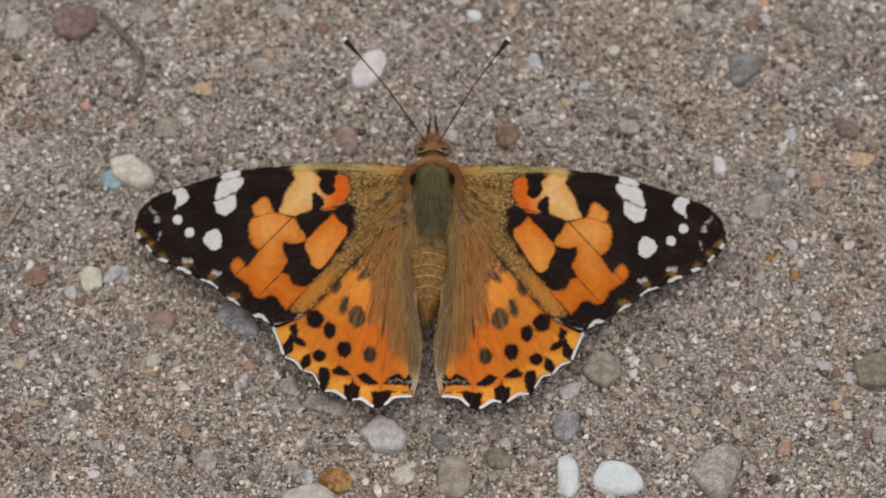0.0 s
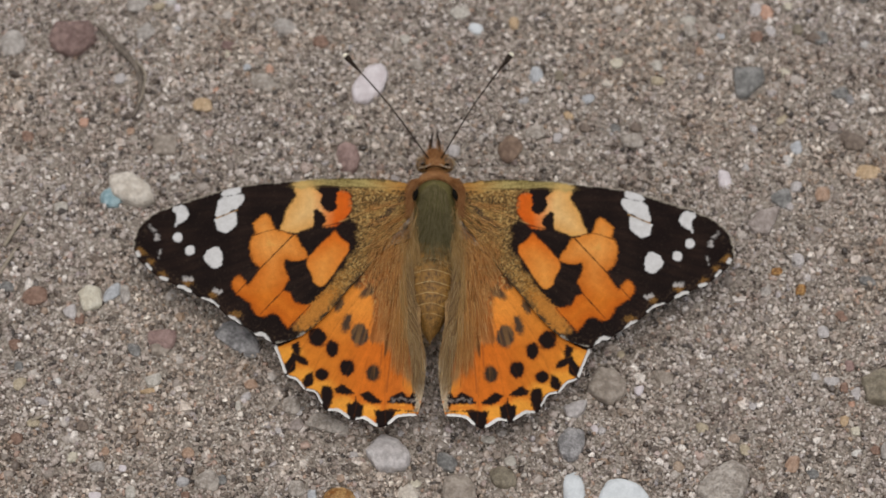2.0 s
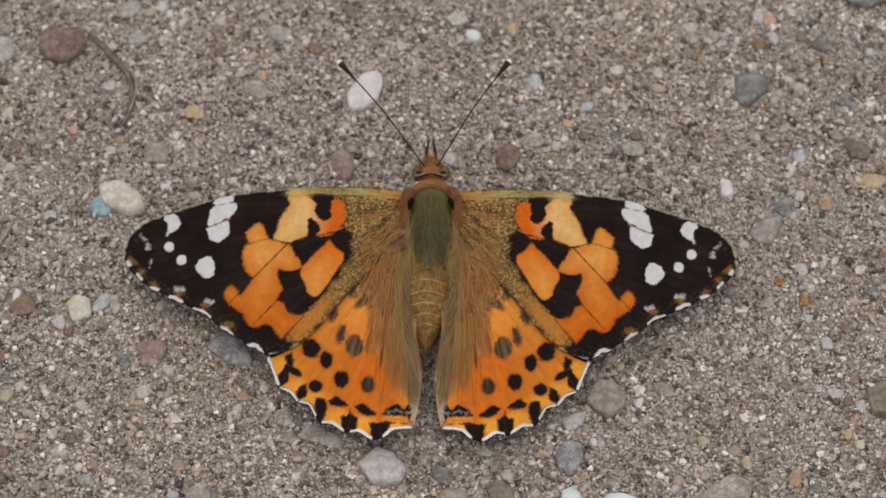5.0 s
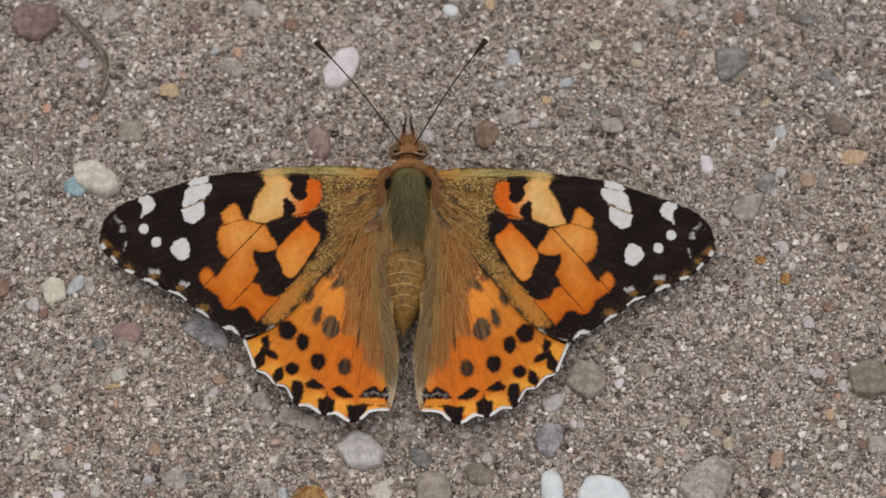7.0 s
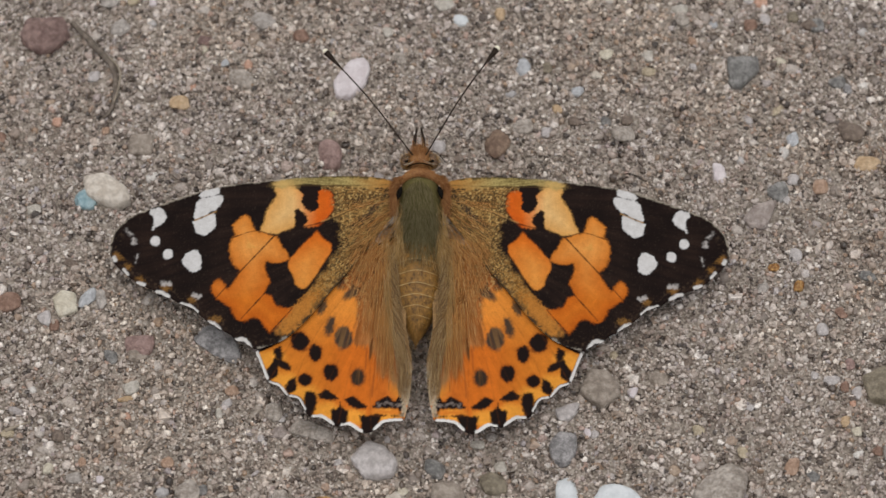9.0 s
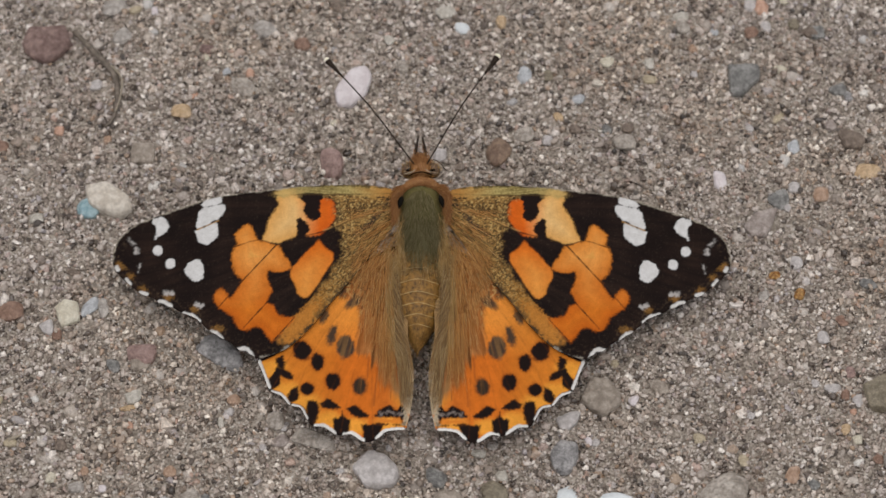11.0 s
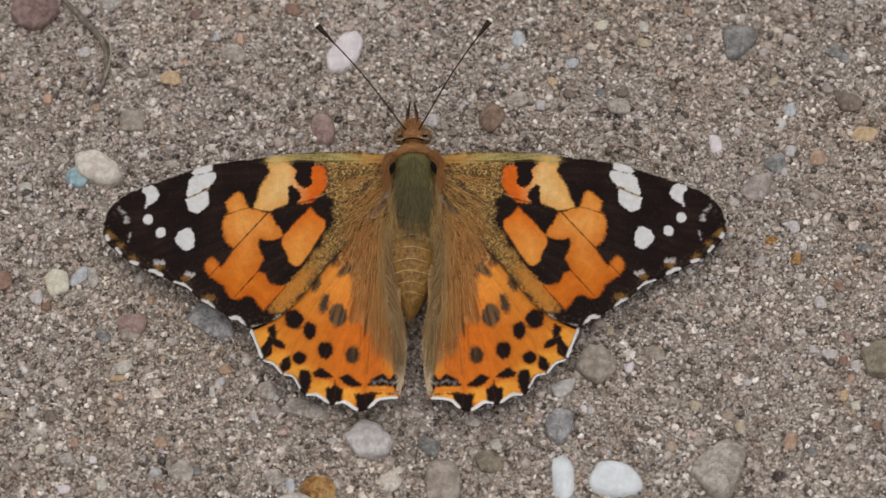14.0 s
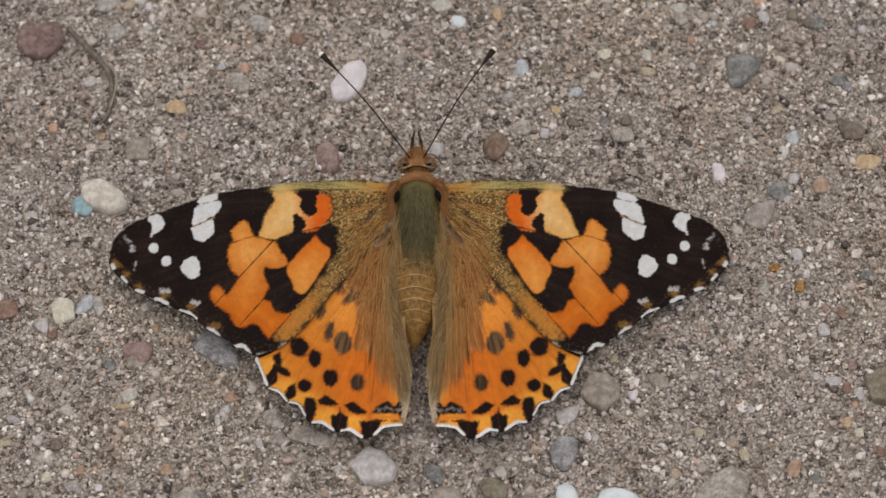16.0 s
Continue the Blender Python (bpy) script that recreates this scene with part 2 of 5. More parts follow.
# ---- mesh helpers ----
def raw_mesh(name, verts, faces, smooth=True):
    """A mesh from arrays of vertices and of equal-sized faces."""
    me = bpy.data.meshes.new(name)
    verts, faces = np.asarray(verts, np.float32), np.asarray(faces, np.int32)
    k = faces.shape[1]
    me.vertices.add(len(verts))
    me.vertices.foreach_set("co", verts.ravel())
    me.loops.add(faces.size)
    me.loops.foreach_set("vertex_index", faces.ravel())
    me.polygons.add(len(faces))
    me.polygons.foreach_set("loop_start", np.arange(0, faces.size, k, dtype=np.int32))
    me.update(calc_edges=True)
    me.polygons.foreach_set("use_smooth", np.full(len(faces), smooth))
    me.validate()
    return me


def part(name, data, material, parent, label="", at=None):
    """One mesh object under a thing or a part; data is a mesh or a bmesh."""
    if isinstance(data, bmesh.types.BMesh):
        me = bpy.data.meshes.new(name)
        data.to_mesh(me)
        data.free()
        data = me
    if not data.materials:
        data.materials.append(material)
    ob = new(name, data)
    ob.parent = parent
    if at is not None:
        ob.matrix_basis = at
    return tagged(ob, label) if label else ob


def ico(level):
    bm = bmesh.new()
    bmesh.ops.create_icosphere(bm, subdivisions=level, radius=1.0)
    v = np.array([x.co[:] for x in bm.verts])
    f = np.array([[x.index for x in fc.verts] for fc in bm.faces])
    bm.free()
    return v, f


def lattice(ix, iy, seed):
    h = (ix.astype(np.int64) * 374761393 + iy.astype(np.int64) * 668265263 + seed * 974634777) & 0xFFFFFFFF
    h = ((h ^ (h >> 13)) * 1274126177) & 0xFFFFFFFF
    return ((h ^ (h >> 16)) & 0xFFFF) / 65535.0


def vnoise(x, y, seed=0):
    """Smooth value noise from 0 to 1, one cell to a unit."""
    x0, y0 = np.floor(x), np.floor(y)
    fx, fy = x - x0, y - y0
    fx, fy = fx * fx * (3 - 2 * fx), fy * fy * (3 - 2 * fy)
    a, b = lattice(x0, y0, seed), lattice(x0 + 1, y0, seed)
    c, d = lattice(x0, y0 + 1, seed), lattice(x0 + 1, y0 + 1, seed)
    return (a * (1 - fx) + b * fx) * (1 - fy) + (c * (1 - fx) + d * fx) * fy


def tube(bm, pts, radii, sides=8):
    """A closed tapering tube along points."""
    pts = [Vector(p) for p in pts]
    rings = []
    for i, p in enumerate(pts):
        d = (pts[min(i + 1, len(pts) - 1)] - pts[max(i - 1, 0)]).normalized()
        a = d.orthogonal().normalized()
        b = d.cross(a)
        r = float(radii[i])
        rings.append([bm.verts.new(p + r * (math.cos(2 * math.pi * k / sides) * a + math.sin(2 * math.pi * k / sides) * b)) for k in range(sides)])
    for r, s in zip(rings, rings[1:]):
        for k in range(sides):
            bm.faces.new((r[k], r[(k + 1) % sides], s[(k + 1) % sides], s[k])).smooth = True
    bm.faces.new(rings[0][::-1])
    bm.faces.new(rings[-1])
    return bm


def spine(pts, steps=6):
    """Points along a smooth curve through the given ones."""
    pts = [np.array(p, float) for p in pts]
    p = [2 * pts[0] - pts[1], *pts, 2 * pts[-1] - pts[-2]]
    out = []
    for i in range(1, len(p) - 2):
        for s in np.arange(steps) / steps:
            out.append(0.5 * (2 * p[i] + (p[i + 1] - p[i - 1]) * s + (2 * p[i - 1] - 5 * p[i] + 4 * p[i + 1] - p[i + 2]) * s**2 + (3 * p[i] - p[i - 1] - 3 * p[i + 1] + p[i + 2]) * s**3))
    return out + [pts[-1]]


def lathe(profile, cuts=24, squash=1.0, lift=0.0):
    """A body of rings along -y: rows of (y, radius, z) in mm, flattened by squash."""
    bm = bmesh.new()
    rings = []
    for y, r, z in profile:
        rings.append([bm.verts.new((r * math.cos(2 * math.pi * k / cuts) * MM, y * MM, (z + lift + squash * r * math.sin(2 * math.pi * k / cuts)) * MM)) for k in range(cuts)])
    for a, b in zip(rings, rings[1:]):
        for k in range(cuts):
            bm.faces.new((a[k], a[(k + 1) % cuts], b[(k + 1) % cuts], b[k])).smooth = True
    bm.faces.new(rings[0][::-1])
    bm.faces.new(rings[-1])
    bmesh.ops.recalc_face_normals(bm, faces=bm.faces)
    return bm


def strands(name, roots, ways, lengths, width, droop=0.0, curl=0.15, segs=4):
    """Many fine tapering hairs in one mesh, in mm: each a three-sided spike bent a little."""
    n = len(roots)
    ways = ways / np.linalg.norm(ways, axis=1, keepdims=True)
    side = np.cross(ways, [0, 0, 1.0])
    side /= np.linalg.norm(side, axis=1, keepdims=True) + 1e-9
    up = np.cross(side, ways)
    bend = RNG.normal(0, abs(curl), n)[:, None]
    verts, faces = [], []
    for s in range(segs + 1):
        q = s / segs
        c = roots + ways * (lengths * q)[:, None] + side * bend * (lengths * q * q)[:, None] - np.array([0, 0, 1.0]) * (droop * lengths * q * q)[:, None]
        w = (width * (1 - 0.85 * q) * 0.5)[:, None] if np.ndim(width) else width * (1 - 0.85 * q) * 0.5
        for a in (90, 210, 330):
            verts.append(c + w * (math.cos(radians(a)) * side + math.sin(radians(a)) * up))
    verts = np.stack(verts, 1).reshape(-1, 3) * MM
    base = np.arange(n)[:, None] * (3 * (segs + 1))
    for s in range(segs):
        for k in range(3):
            faces.append(np.concatenate([base + 3 * s + k, base + 3 * s + (k + 1) % 3, base + 3 * s + 3 + (k + 1) % 3, base + 3 * s + 3 + k], 1))
    return raw_mesh(name, verts, np.concatenate(faces))


# ---- ground ----
def relief(x, y):
    """Height of the ground in mm at a place in mm."""
    return 0.55 * (vnoise(x / 14, y / 14, 3) - 0.5) + 0.3 * (vnoise(x / 5, y / 5, 4) - 0.5)


def ground_sheet():
    """One sheet: fine where the camera looks, and on to the horizon."""
    xs = np.concatenate([[-400000, -20000, -1500, -250, -90], np.arange(-60, 60.1, 1.0), [90, 250, 1500, 20000, 400000]])
    ys = np.concatenate([[-400000, -20000, -1500, -250, -90], np.arange(-45, 55.1, 1.0), [90, 250, 1500, 20000, 400000]])
    gx, gy = np.meshgrid(xs, ys)
    z = relief(gx, gy) * (np.maximum(abs(gx), abs(gy)) < 61) - 0.07
    v = np.stack([gx, gy, z], -1).reshape(-1, 3) * MM
    i = (np.arange(len(ys) - 1)[:, None] * len(xs) + np.arange(len(xs) - 1)).ravel()
    me = raw_mesh("ground", v, np.stack([i, i + 1, i + len(xs) + 1, i + len(xs)], 1))
    me.materials.append(SAND)
    return tagged(new("ground", me), "grey-brown fine sandy ground", "ground", kind="structure")


ground = ground_sheet()
PEBBLES = []


def pebble(x, y, wide, deep, turn, kind, corners=()):
    """A worn pebble, half sunk; millimetres, degrees. Facets are cut for angular kinds; corners: its outline, clockwise."""
    v, f = ico(4 if max(wide, deep) > 1.6 else 3)
    seed = len(PEBBLES) * 7 + 11
    rng = np.random.default_rng(seed)
    power = 7.0 if kind in ("slate", "brown_grey", "olive", "grey", "lilac", "rust") else 4.5 if kind in ("white", "rose_quartz") else 5.5
    planes = rng.normal(size=(13, 3))
    planes /= np.linalg.norm(planes, axis=1, keepdims=True)
    planes = np.concatenate([planes, np.eye(3), -np.eye(3)])
    cuts = np.concatenate([rng.uniform(0.80, 1.05, 13), rng.uniform(0.98, 1.12, 6)])
    if corners:
        c = np.array(corners)
        d = np.roll(c, -1, 0) - c
        side = np.stack([-d[:, 1], d[:, 0], 0 * d[:, 0]], 1) / np.linalg.norm(d, axis=1, keepdims=True)
        far = (side[:, :2] * c).sum(1)
        shoulder = side * 0.8 + (0, 0, 0.6)
        planes = np.concatenate([side, shoulder, [(0.08, 0.1, 0.99), (-0.25, -0.2, 0.95), (0, 0, -1)]])
        cuts, power = np.concatenate([far, far * 0.8 + 0.38, [0.95, 0.9, 1.0]]), 16.0
    r = 1.08 * ((np.maximum(v @ planes.T, 0) / cuts) ** power).sum(1) ** (-1 / power)
    r *= 1 + 0.08 * (vnoise(v[:, 0] * 2.2 + seed, v[:, 1] * 2.2 + v[:, 2] * 1.7, 5) - 0.5) + 0.05 * (vnoise(v[:, 0] * 6 + seed, v[:, 1] * 6 + v[:, 2] * 5, 6) - 0.5)
    high = 0.5 * min(wide, deep) * rng.uniform(0.5, 0.68)
    v = v * r[:, None] * [wide / 2, deep / 2, high]
    c, s = math.cos(radians(turn)), math.sin(radians(turn))
    v = np.stack([c * v[:, 0] - s * v[:, 1], s * v[:, 0] + c * v[:, 1], v[:, 2]], 1)
    me = raw_mesh("pebble", v * MM, f)
    me.materials.append(STONE[kind])
    ob = tagged(new("pebble", me), WORDS[kind], "pebble", "pebbles in the sand")
    ob.location = (x * MM, y * MM, (float(relief(np.array(x), np.array(y))) + 0.13 * high) * MM)
    PEBBLES.append((x, y, max(wide, 0.1) / 2, max(deep, 0.1) / 2, radians(turn)))


pebble(-7.05, 19.05, 2.9, 4.35, -22, "rose_quartz", ((-0.55, 0.7), (0.25, 1), (0.85, 0.65), (0.95, -0.15), (0.45, -0.9), (-0.35, -1), (-0.95, -0.45)))
pebble(-29.17, 7.66, 4.34, 3.37, 0, "cream_pink", ((-0.9, 0.75), (0, 1), (0.8, 0.2), (1, -0.7), (0.45, -1), (-0.7, -0.3)))
pebble(-30.91, 7.10, 2.33, 2.02, 0, "teal")
pebble(-8.97, 11.05, 2.4, 2.45, -12, "mauve")
pebble(6.05, 12.10, 2.2, 3.1, -38, "brown")
pebble(0.75, 11.80, 1.25, 1.7, -10, "pale_quartz")
pebble(3.04, 25.06, 1.41, 1.15, 0, "white")
pebble(8.67, 20.09, 1.40, 1.83, 0, "pale_blue")
pebble(13.46, 17.26, 1.18, 1.14, 0, "pale_blue")
pebble(-22.72, 16.98, 1.82, 1.59, 0, "ochre")
pebble(11.56, 15.56, 0.96, 0.91, 0, "ochre")
pebble(16.23, 21.17, 1.29, 1.14, 0, "cream")
pebble(28.75, 18.90, 2.69, 3.10, 0, "slate", ((-1, 1), (0.9, 1), (1, 0.15), (-0.35, -1), (-1, -0.75)))
pebble(38.13, 12.60, 2.24, 2.03, 0, "umber")
pebble(39.29, 9.48, 2.44, 1.57, 0, "ochre")
pebble(32.79, 12.07, 1.15, 1.50, 0, "pale_blue")
pebble(25.91, 8.88, 1.38, 2.14, 0, "rose_quartz")
pebble(34.92, 6.96, 1.40, 1.50, 0, "sienna")
pebble(31.20, 6.47, 1.90, 1.68, 30, "slate")
pebble(31.87, 5.82, 0.74, 0.90, 0, "pale_quartz")
pebble(29.51, 4.20, 3.48, 2.46, 10, "taupe", ((-1, -0.1), (-0.2, 0.9), (0.95, 0.95), (0.35, -0.4), (0.1, -1), (-0.6, -0.9)))
pebble(32.34, -2.93, 1.04, 1.10, 0, "amber")
pebble(30.36, -0.87, 1.15, 0.78, 0, "amber")
pebble(38.50, -1.88, 1.46, 1.00, 0, "slate")
pebble(34.22, -7.11, 1.19, 1.21, 0, "pale_quartz")
pebble(35.86, -5.53, 0.83, 1.32, 30, "rust")
pebble(14.41, -12.57, 3.49, 3.60, 0, "brown_grey", ((-0.5, 0.95), (0.4, 0.85), (0.9, 0.25), (0.95, -0.35), (0.1, -1), (-1, -0.15)))
pebble(11.55, -14.65, 2.05, 1.68, 0, "pale_quartz", ((-1, 0.3), (0.45, 1), (1, 0.9), (0.64, -0.28), (-0.1, -1), (-0.73, -0.86)))
pebble(11.17, -22.92, 2.33, 4.72, 5, "white")
pebble(15.85, -23.31, 4.55, 3.54, -15, "white")
pebble(24.44, -22.53, 4.76, 5.05, 0, "flat_tan", ((0.29, 1), (1, 0.62), (0.8, -0.1), (0.29, -1), (-0.18, -1), (-1, -0.1), (-0.5, 0.51)))
pebble(39.04, -12.67, 3.39, 3.27, 0, "olive", ((-1, 0.5), (0.2, 1), (1, 0.7), (1, -0.6), (0, -1), (-0.7, -0.8)))
pebble(-5.23, -18.89, 3.92, 3.35, 0, "pale_quartz", ((-0.22, 1), (0.57, 0.51), (0.96, -0.25), (0.74, -0.9), (-0.39, -1), (-1, 0), (-0.6, 0.62)))
pebble(0.10, -19.89, 1.73, 1.72, 0, "slate")
pebble(0.96, -23.11, 2.83, 3.97, 0, "brown_grey", ((-0.85, 0.95), (0.5, 1), (1, 0.6), (0.95, -0.6), (0.3, -1), (-0.9, -0.7)))
pebble(4.87, -21.12, 2.30, 2.30, 0, "olive")
pebble(5.64, -19.58, 1.12, 1.19, 0, "pale")
pebble(-9.54, -23.27, 2.93, 2.79, -40, "amber")
pebble(-12.39, -24.90, 4.84, 2.67, 0, "pale")
pebble(-10.68, -15.77, 3.99, 1.63, -15, "flat_tan")
pebble(-13.93, -14.09, 1.85, 1.85, 0, "flat_tan")
pebble(-13.26, -14.74, 0.61, 0.54, 0, "pale_quartz")
pebble(-18.56, -7.64, 4.35, 2.19, -35, "lilac")
pebble(-25.94, -8.05, 1.90, 2.00, 0, "brown_grey")
pebble(-32.47, -3.31, 2.19, 2.32, 20, "cream", ((-0.8, 0.6), (0.2, 1), (1, 0.4), (0.7, -1), (-0.8, -1)))
pebble(-30.47, -2.83, 2.19, 1.22, 40, "pale_blue")
pebble(-29.28, -2.82, 1.04, 1.88, 0, "grey")
pebble(-37.58, -3.11, 2.29, 1.88, 0, "rust")
pebble(-26.14, 12.46, 2.13, 2.15, 0, "brown_grey", ((-0.85, 0.95), (1, 0.8), (0.9, -0.9), (-1, -0.8)))
pebble(-35.25, 24.05, 4.35, 3.75, 0, "mauve_brown", ((-0.75, 0.9), (0.7, 0.95), (1, 0.1), (0.55, -0.6), (0, -1), (-0.6, -0.65), (-1, -0.1)))
pebble(-33.78, 15.00, 0.96, 1.02, 0, "salmon")
pebble(-38.51, -11.68, 1.13, 1.42, -30, "olive_pale")
pebble(-33.37, -18.96, 0.92, 0.97, 0, "cream")
pebble(-39.09, -7.85, 1.03, 1.21, 0, "rust")
pebble(-35.58, 6.34, 1.27, 1.01, 0, "pale")
pebble(-28.25, -8.60, 1.14, 1.21, 0, "slate")
pebble(-38.61, -10.01, 0.93, 0.98, 0, "slate")
pebble(-41.05, 23.68, 2.49, 2.64, 0, "grey")
pebble(-20.51, 23.55, 1.62, 1.15, 0, "mauve_brown")
pebble(-20.53, 22.58, 0.65, 0.69, 0, "cream")
pebble(4.90, -16.78, 0.87, 0.81, 0, "grey")
pebble(8.59, 13.61, 1.81, 1.58, 0, "flat_tan")
pebble(-3.34, -22.66, 1.92, 1.82, 0, "cream_pink")
pebble(35.56, -15.94, 0.87, 1.08, 0, "ochre")
pebble(17.25, -12.85, 1.03, 0.98, 0, "rose_quartz")
pebble(-15.01, -16.60, 0.66, 0.65, 0, "pale_quartz")
pebble(-31.08, -19.96, 1.42, 1.08, 0, "grey")
pebble(15.79, -9.26, 0.83, 0.88, 0, "olive_pale")
pebble(19.59, -11.57, 1.85, 1.31, 0, "brown_grey")
pebble(29.22, -2.93, 1.15, 1.10, 0, "grey")
pebble(39.46, -18.91, 1.83, 1.94, 0, "grey")
pebble(-37.01, -15.61, 1.13, 0.98, 20, "olive_pale")
pebble(-3.74, 24.01, 0.87, 0.92, 0, "pale")
pebble(-17.68, -12.01, 1.34, 1.09, 0, "sienna")
pebble(36.53, -16.90, 0.92, 0.97, 0, "cream")
pebble(-26.43, -11.58, 1.50, 1.40, 10, "pale")
pebble(38.06, 17.06, 0.89, 1.22, 0, "lilac")
pebble(13.05, 14.22, 1.09, 1.11, 0, "umber")
pebble(29.70, 24.03, 1.19, 1.22, 0, "rust")
pebble(24.22, 22.60, 0.89, 0.89, 0, "sienna")
pebble(17.42, 12.83, 1.98, 1.89, 0, "flat_tan")
pebble(36.22, 14.08, 1.19, 1.11, 0, "taupe")
pebble(20.06, 19.28, 1.29, 1.11, 0, "olive_pale")
pebble(23.26, 24.93, 1.49, 1.33, 10, "flat_tan")
pebble(33.59, 24.99, 1.09, 1.11, 0, "olive")
pebble(35.22, 24.06, 1.88, 1.45, 0, "umber")
pebble(10.54, 13.05, 0.99, 1.00, 0, "pale_quartz")
pebble(16.00, 14.20, 0.89, 0.89, 0, "slate")
pebble(17.82, 14.19, 1.29, 1.00, 0, "umber")
pebble(20.02, 21.10, 0.99, 1.22, 0, "pale")
pebble(24.16, 19.86, 0.74, 0.78, 0, "pale_quartz")
pebble(28.96, 14.13, 0.69, 0.72, 0, "pale_quartz")
pebble(32.12, 20.12, 1.09, 0.89, 20, "cream")
pebble(31.61, 15.18, 0.69, 1.45, -35, "olive_pale")
pebble(26.29, 24.30, 0.79, 0.78, 0, "pale_blue")
pebble(15.25, 19.01, 1.09, 0.78, 0, "cream_pink")
pebble(-16.54, 20.71, 0.89, 1.11, 0, "salmon")
pebble(-18.64, 21.02, 1.09, 0.78, 20, "pale_blue")
pebble(-21.61, 18.50, 0.89, 0.67, 30, "salmon")
pebble(-17.03, 19.20, 2.48, 1.89, 0, "flat_tan")
pebble(-8.79, 15.42, 0.69, 0.72, 0, "cream")
pebble(-19.41, 20.42, 0.89, 0.78, 0, "umber")
pebble(-29.37, 14.17, 0.69, 0.89, 0, "sienna")
pebble(-27.27, 27.83, 1.29, 0.89, 15, "olive_pale")
pebble(-25.41, 27.69, 0.79, 0.89, 0, "rose_quartz")
pebble(-38.93, 13.63, 1.29, 1.22, 0, "rust")
pebble(32.37, 0.23, 1.19, 1.22, 0, "pale_quartz")
pebble(32.52, 7.91, 1.39, 1.00, 10, "pale_quartz")
pebble(-34.22, -4.63, 1.43, 1.38, 0, "pale_quartz")
pebble(-33.89, -5.09, 0.61, 0.80, -30, "pale_quartz")
pebble(-33.30, -5.50, 0.92, 0.92, 0, "rust")
pebble(-32.03, 0.68, 1.43, 0.80, -15, "umber")
pebble(-40.14, -2.07, 1.63, 1.15, 0, "slate")
pebble(-25.55, -7.60, 2.6, 2.4, 0, "mauve")
pebble(-26.79, -12.59, 1.53, 0.57, 10, "ochre")
pebble(-32.64, -15.91, 1.12, 1.26, 0, "umber")
pebble(-31.29, -22.78, 1.33, 0.92, 0, "rose_quartz")
pebble(-26.73, -14.22, 0.71, 0.75, 0, "salmon")
pebble(-13.43, -15.91, 1.53, 1.15, 0, "taupe")
pebble(-2.84, -21.68, 0.92, 1.03, 0, "cream")
pebble(11.00, -18.14, 2.45, 3.1, 0, "lilac", ((-0.9, 0.3), (-0.2, 1), (0.9, 0.8), (1, 0.1), (0.5, -0.8), (-0.1, -1), (-0.8, -0.5)))
pebble(3.77, -17.47, 1.33, 0.80, -10, "pale")
pebble(13.83, -16.63, 0.82, 0.80, 0, "pale_quartz")
pebble(13.22, -16.52, 0.71, 0.92, 0, "rose_quartz")
pebble(22.76, -16.41, 1.12, 1.03, 0, "olive_pale")
pebble(27.44, -14.45, 0.82, 0.69, 10, "pale_quartz")
pebble(34.73, -12.02, 1.53, 0.92, 5, "pale_quartz")
pebble(36.82, -13.21, 1.02, 1.49, -20, "pale_quartz")
pebble(36.30, -14.28, 0.61, 0.69, 0, "salmon")
pebble(30.76, -20.03, 1.12, 1.95, -20, "sienna")
pebble(32.49, -21.02, 1.12, 1.03, 0, "slate")
pebble(26.50, -18.64, 0.92, 1.38, 0, "olive_pale")
pebble(33.21, -11.45, 0.71, 0.80, 0, "pale_quartz")
pebble(36.35, -10.49, 1.02, 1.15, 0, "mauve")
pebble(35.72, -12.64, 0.82, 1.03, 0, "rust")
pebble(38.19, -18.81, 0.92, 0.92, 0, "rust")
pebble(22.21, -9.92, 0.92, 1.15, 0, "umber")
pebble(-23.09, -18.64, 1.22, 1.15, 0, "sienna")
pebble(-30.48, -18.47, 0.92, 0.80, 0, "sienna")
pebble(-28.88, -20.03, 0.71, 0.75, 0, "rose_quartz")
pebble(-38.44, -17.14, 1.12, 1.15, 0, "rust")
pebble(-21.22, -21.41, 2.24, 1.95, 0, "flat_tan")
pebble(-20.06, -21.24, 0.82, 1.15, 0, "slate")
pebble(-23.20, -22.78, 0.82, 0.69, 0, "rust")
pebble(-28.02, -22.34, 1.02, 1.26, 0, "pale")
pebble(-12.08, -22.78, 0.82, 1.26, 0, "pale_blue")
pebble(-13.36, -22.23, 1.73, 1.49, 0, "flat_tan")
pebble(-18.74, -14.17, 0.71, 1.03, 0, "pale")
pebble(-8.34, -18.92, 0.82, 0.69, 0, "pale_quartz")
pebble(-4.13, -16.86, 0.61, 0.69, 0, "pale_quartz")
pebble(-18.05, -13.21, 1.22, 0.80, 20, "pale_quartz")
pebble(7.36, 33.38, 1.80, 1.35, 0, "cream_pink")
pebble(-2.52, 21.07, 1.30, 1.24, 0, "flat_tan")
pebble(-3.69, 23.96, 0.90, 1.12, 30, "pale")
pebble(22.38, 29.79, 0.80, 0.84, 0, "pale_blue")
pebble(31.01, 24.64, 1.10, 1.12, 0, "pale_quartz")
pebble(23.31, 25.91, 1.50, 1.24, 10, "pale")
pebble(-28.35, 25.04, 1.90, 1.69, 20, "grey")
pebble(-30.59, 19.95, 1.20, 1.12, 0, "pale_quartz")
pebble(-19.93, 33.60, 1.10, 1.12, 0, "pale_quartz")
pebble(19.63, 33.21, 1.40, 1.24, 0, "umber")
pebble(10.89, 19.92, 1.00, 1.12, 0, "olive")
pebble(-8.53, 27.89, 1.10, 1.35, 0, "umber")
pebble(-11.68, 23.87, 1.50, 1.35, 20, "rust")
pebble(35.51, 24.01, 1.70, 1.24, 0, "slate")
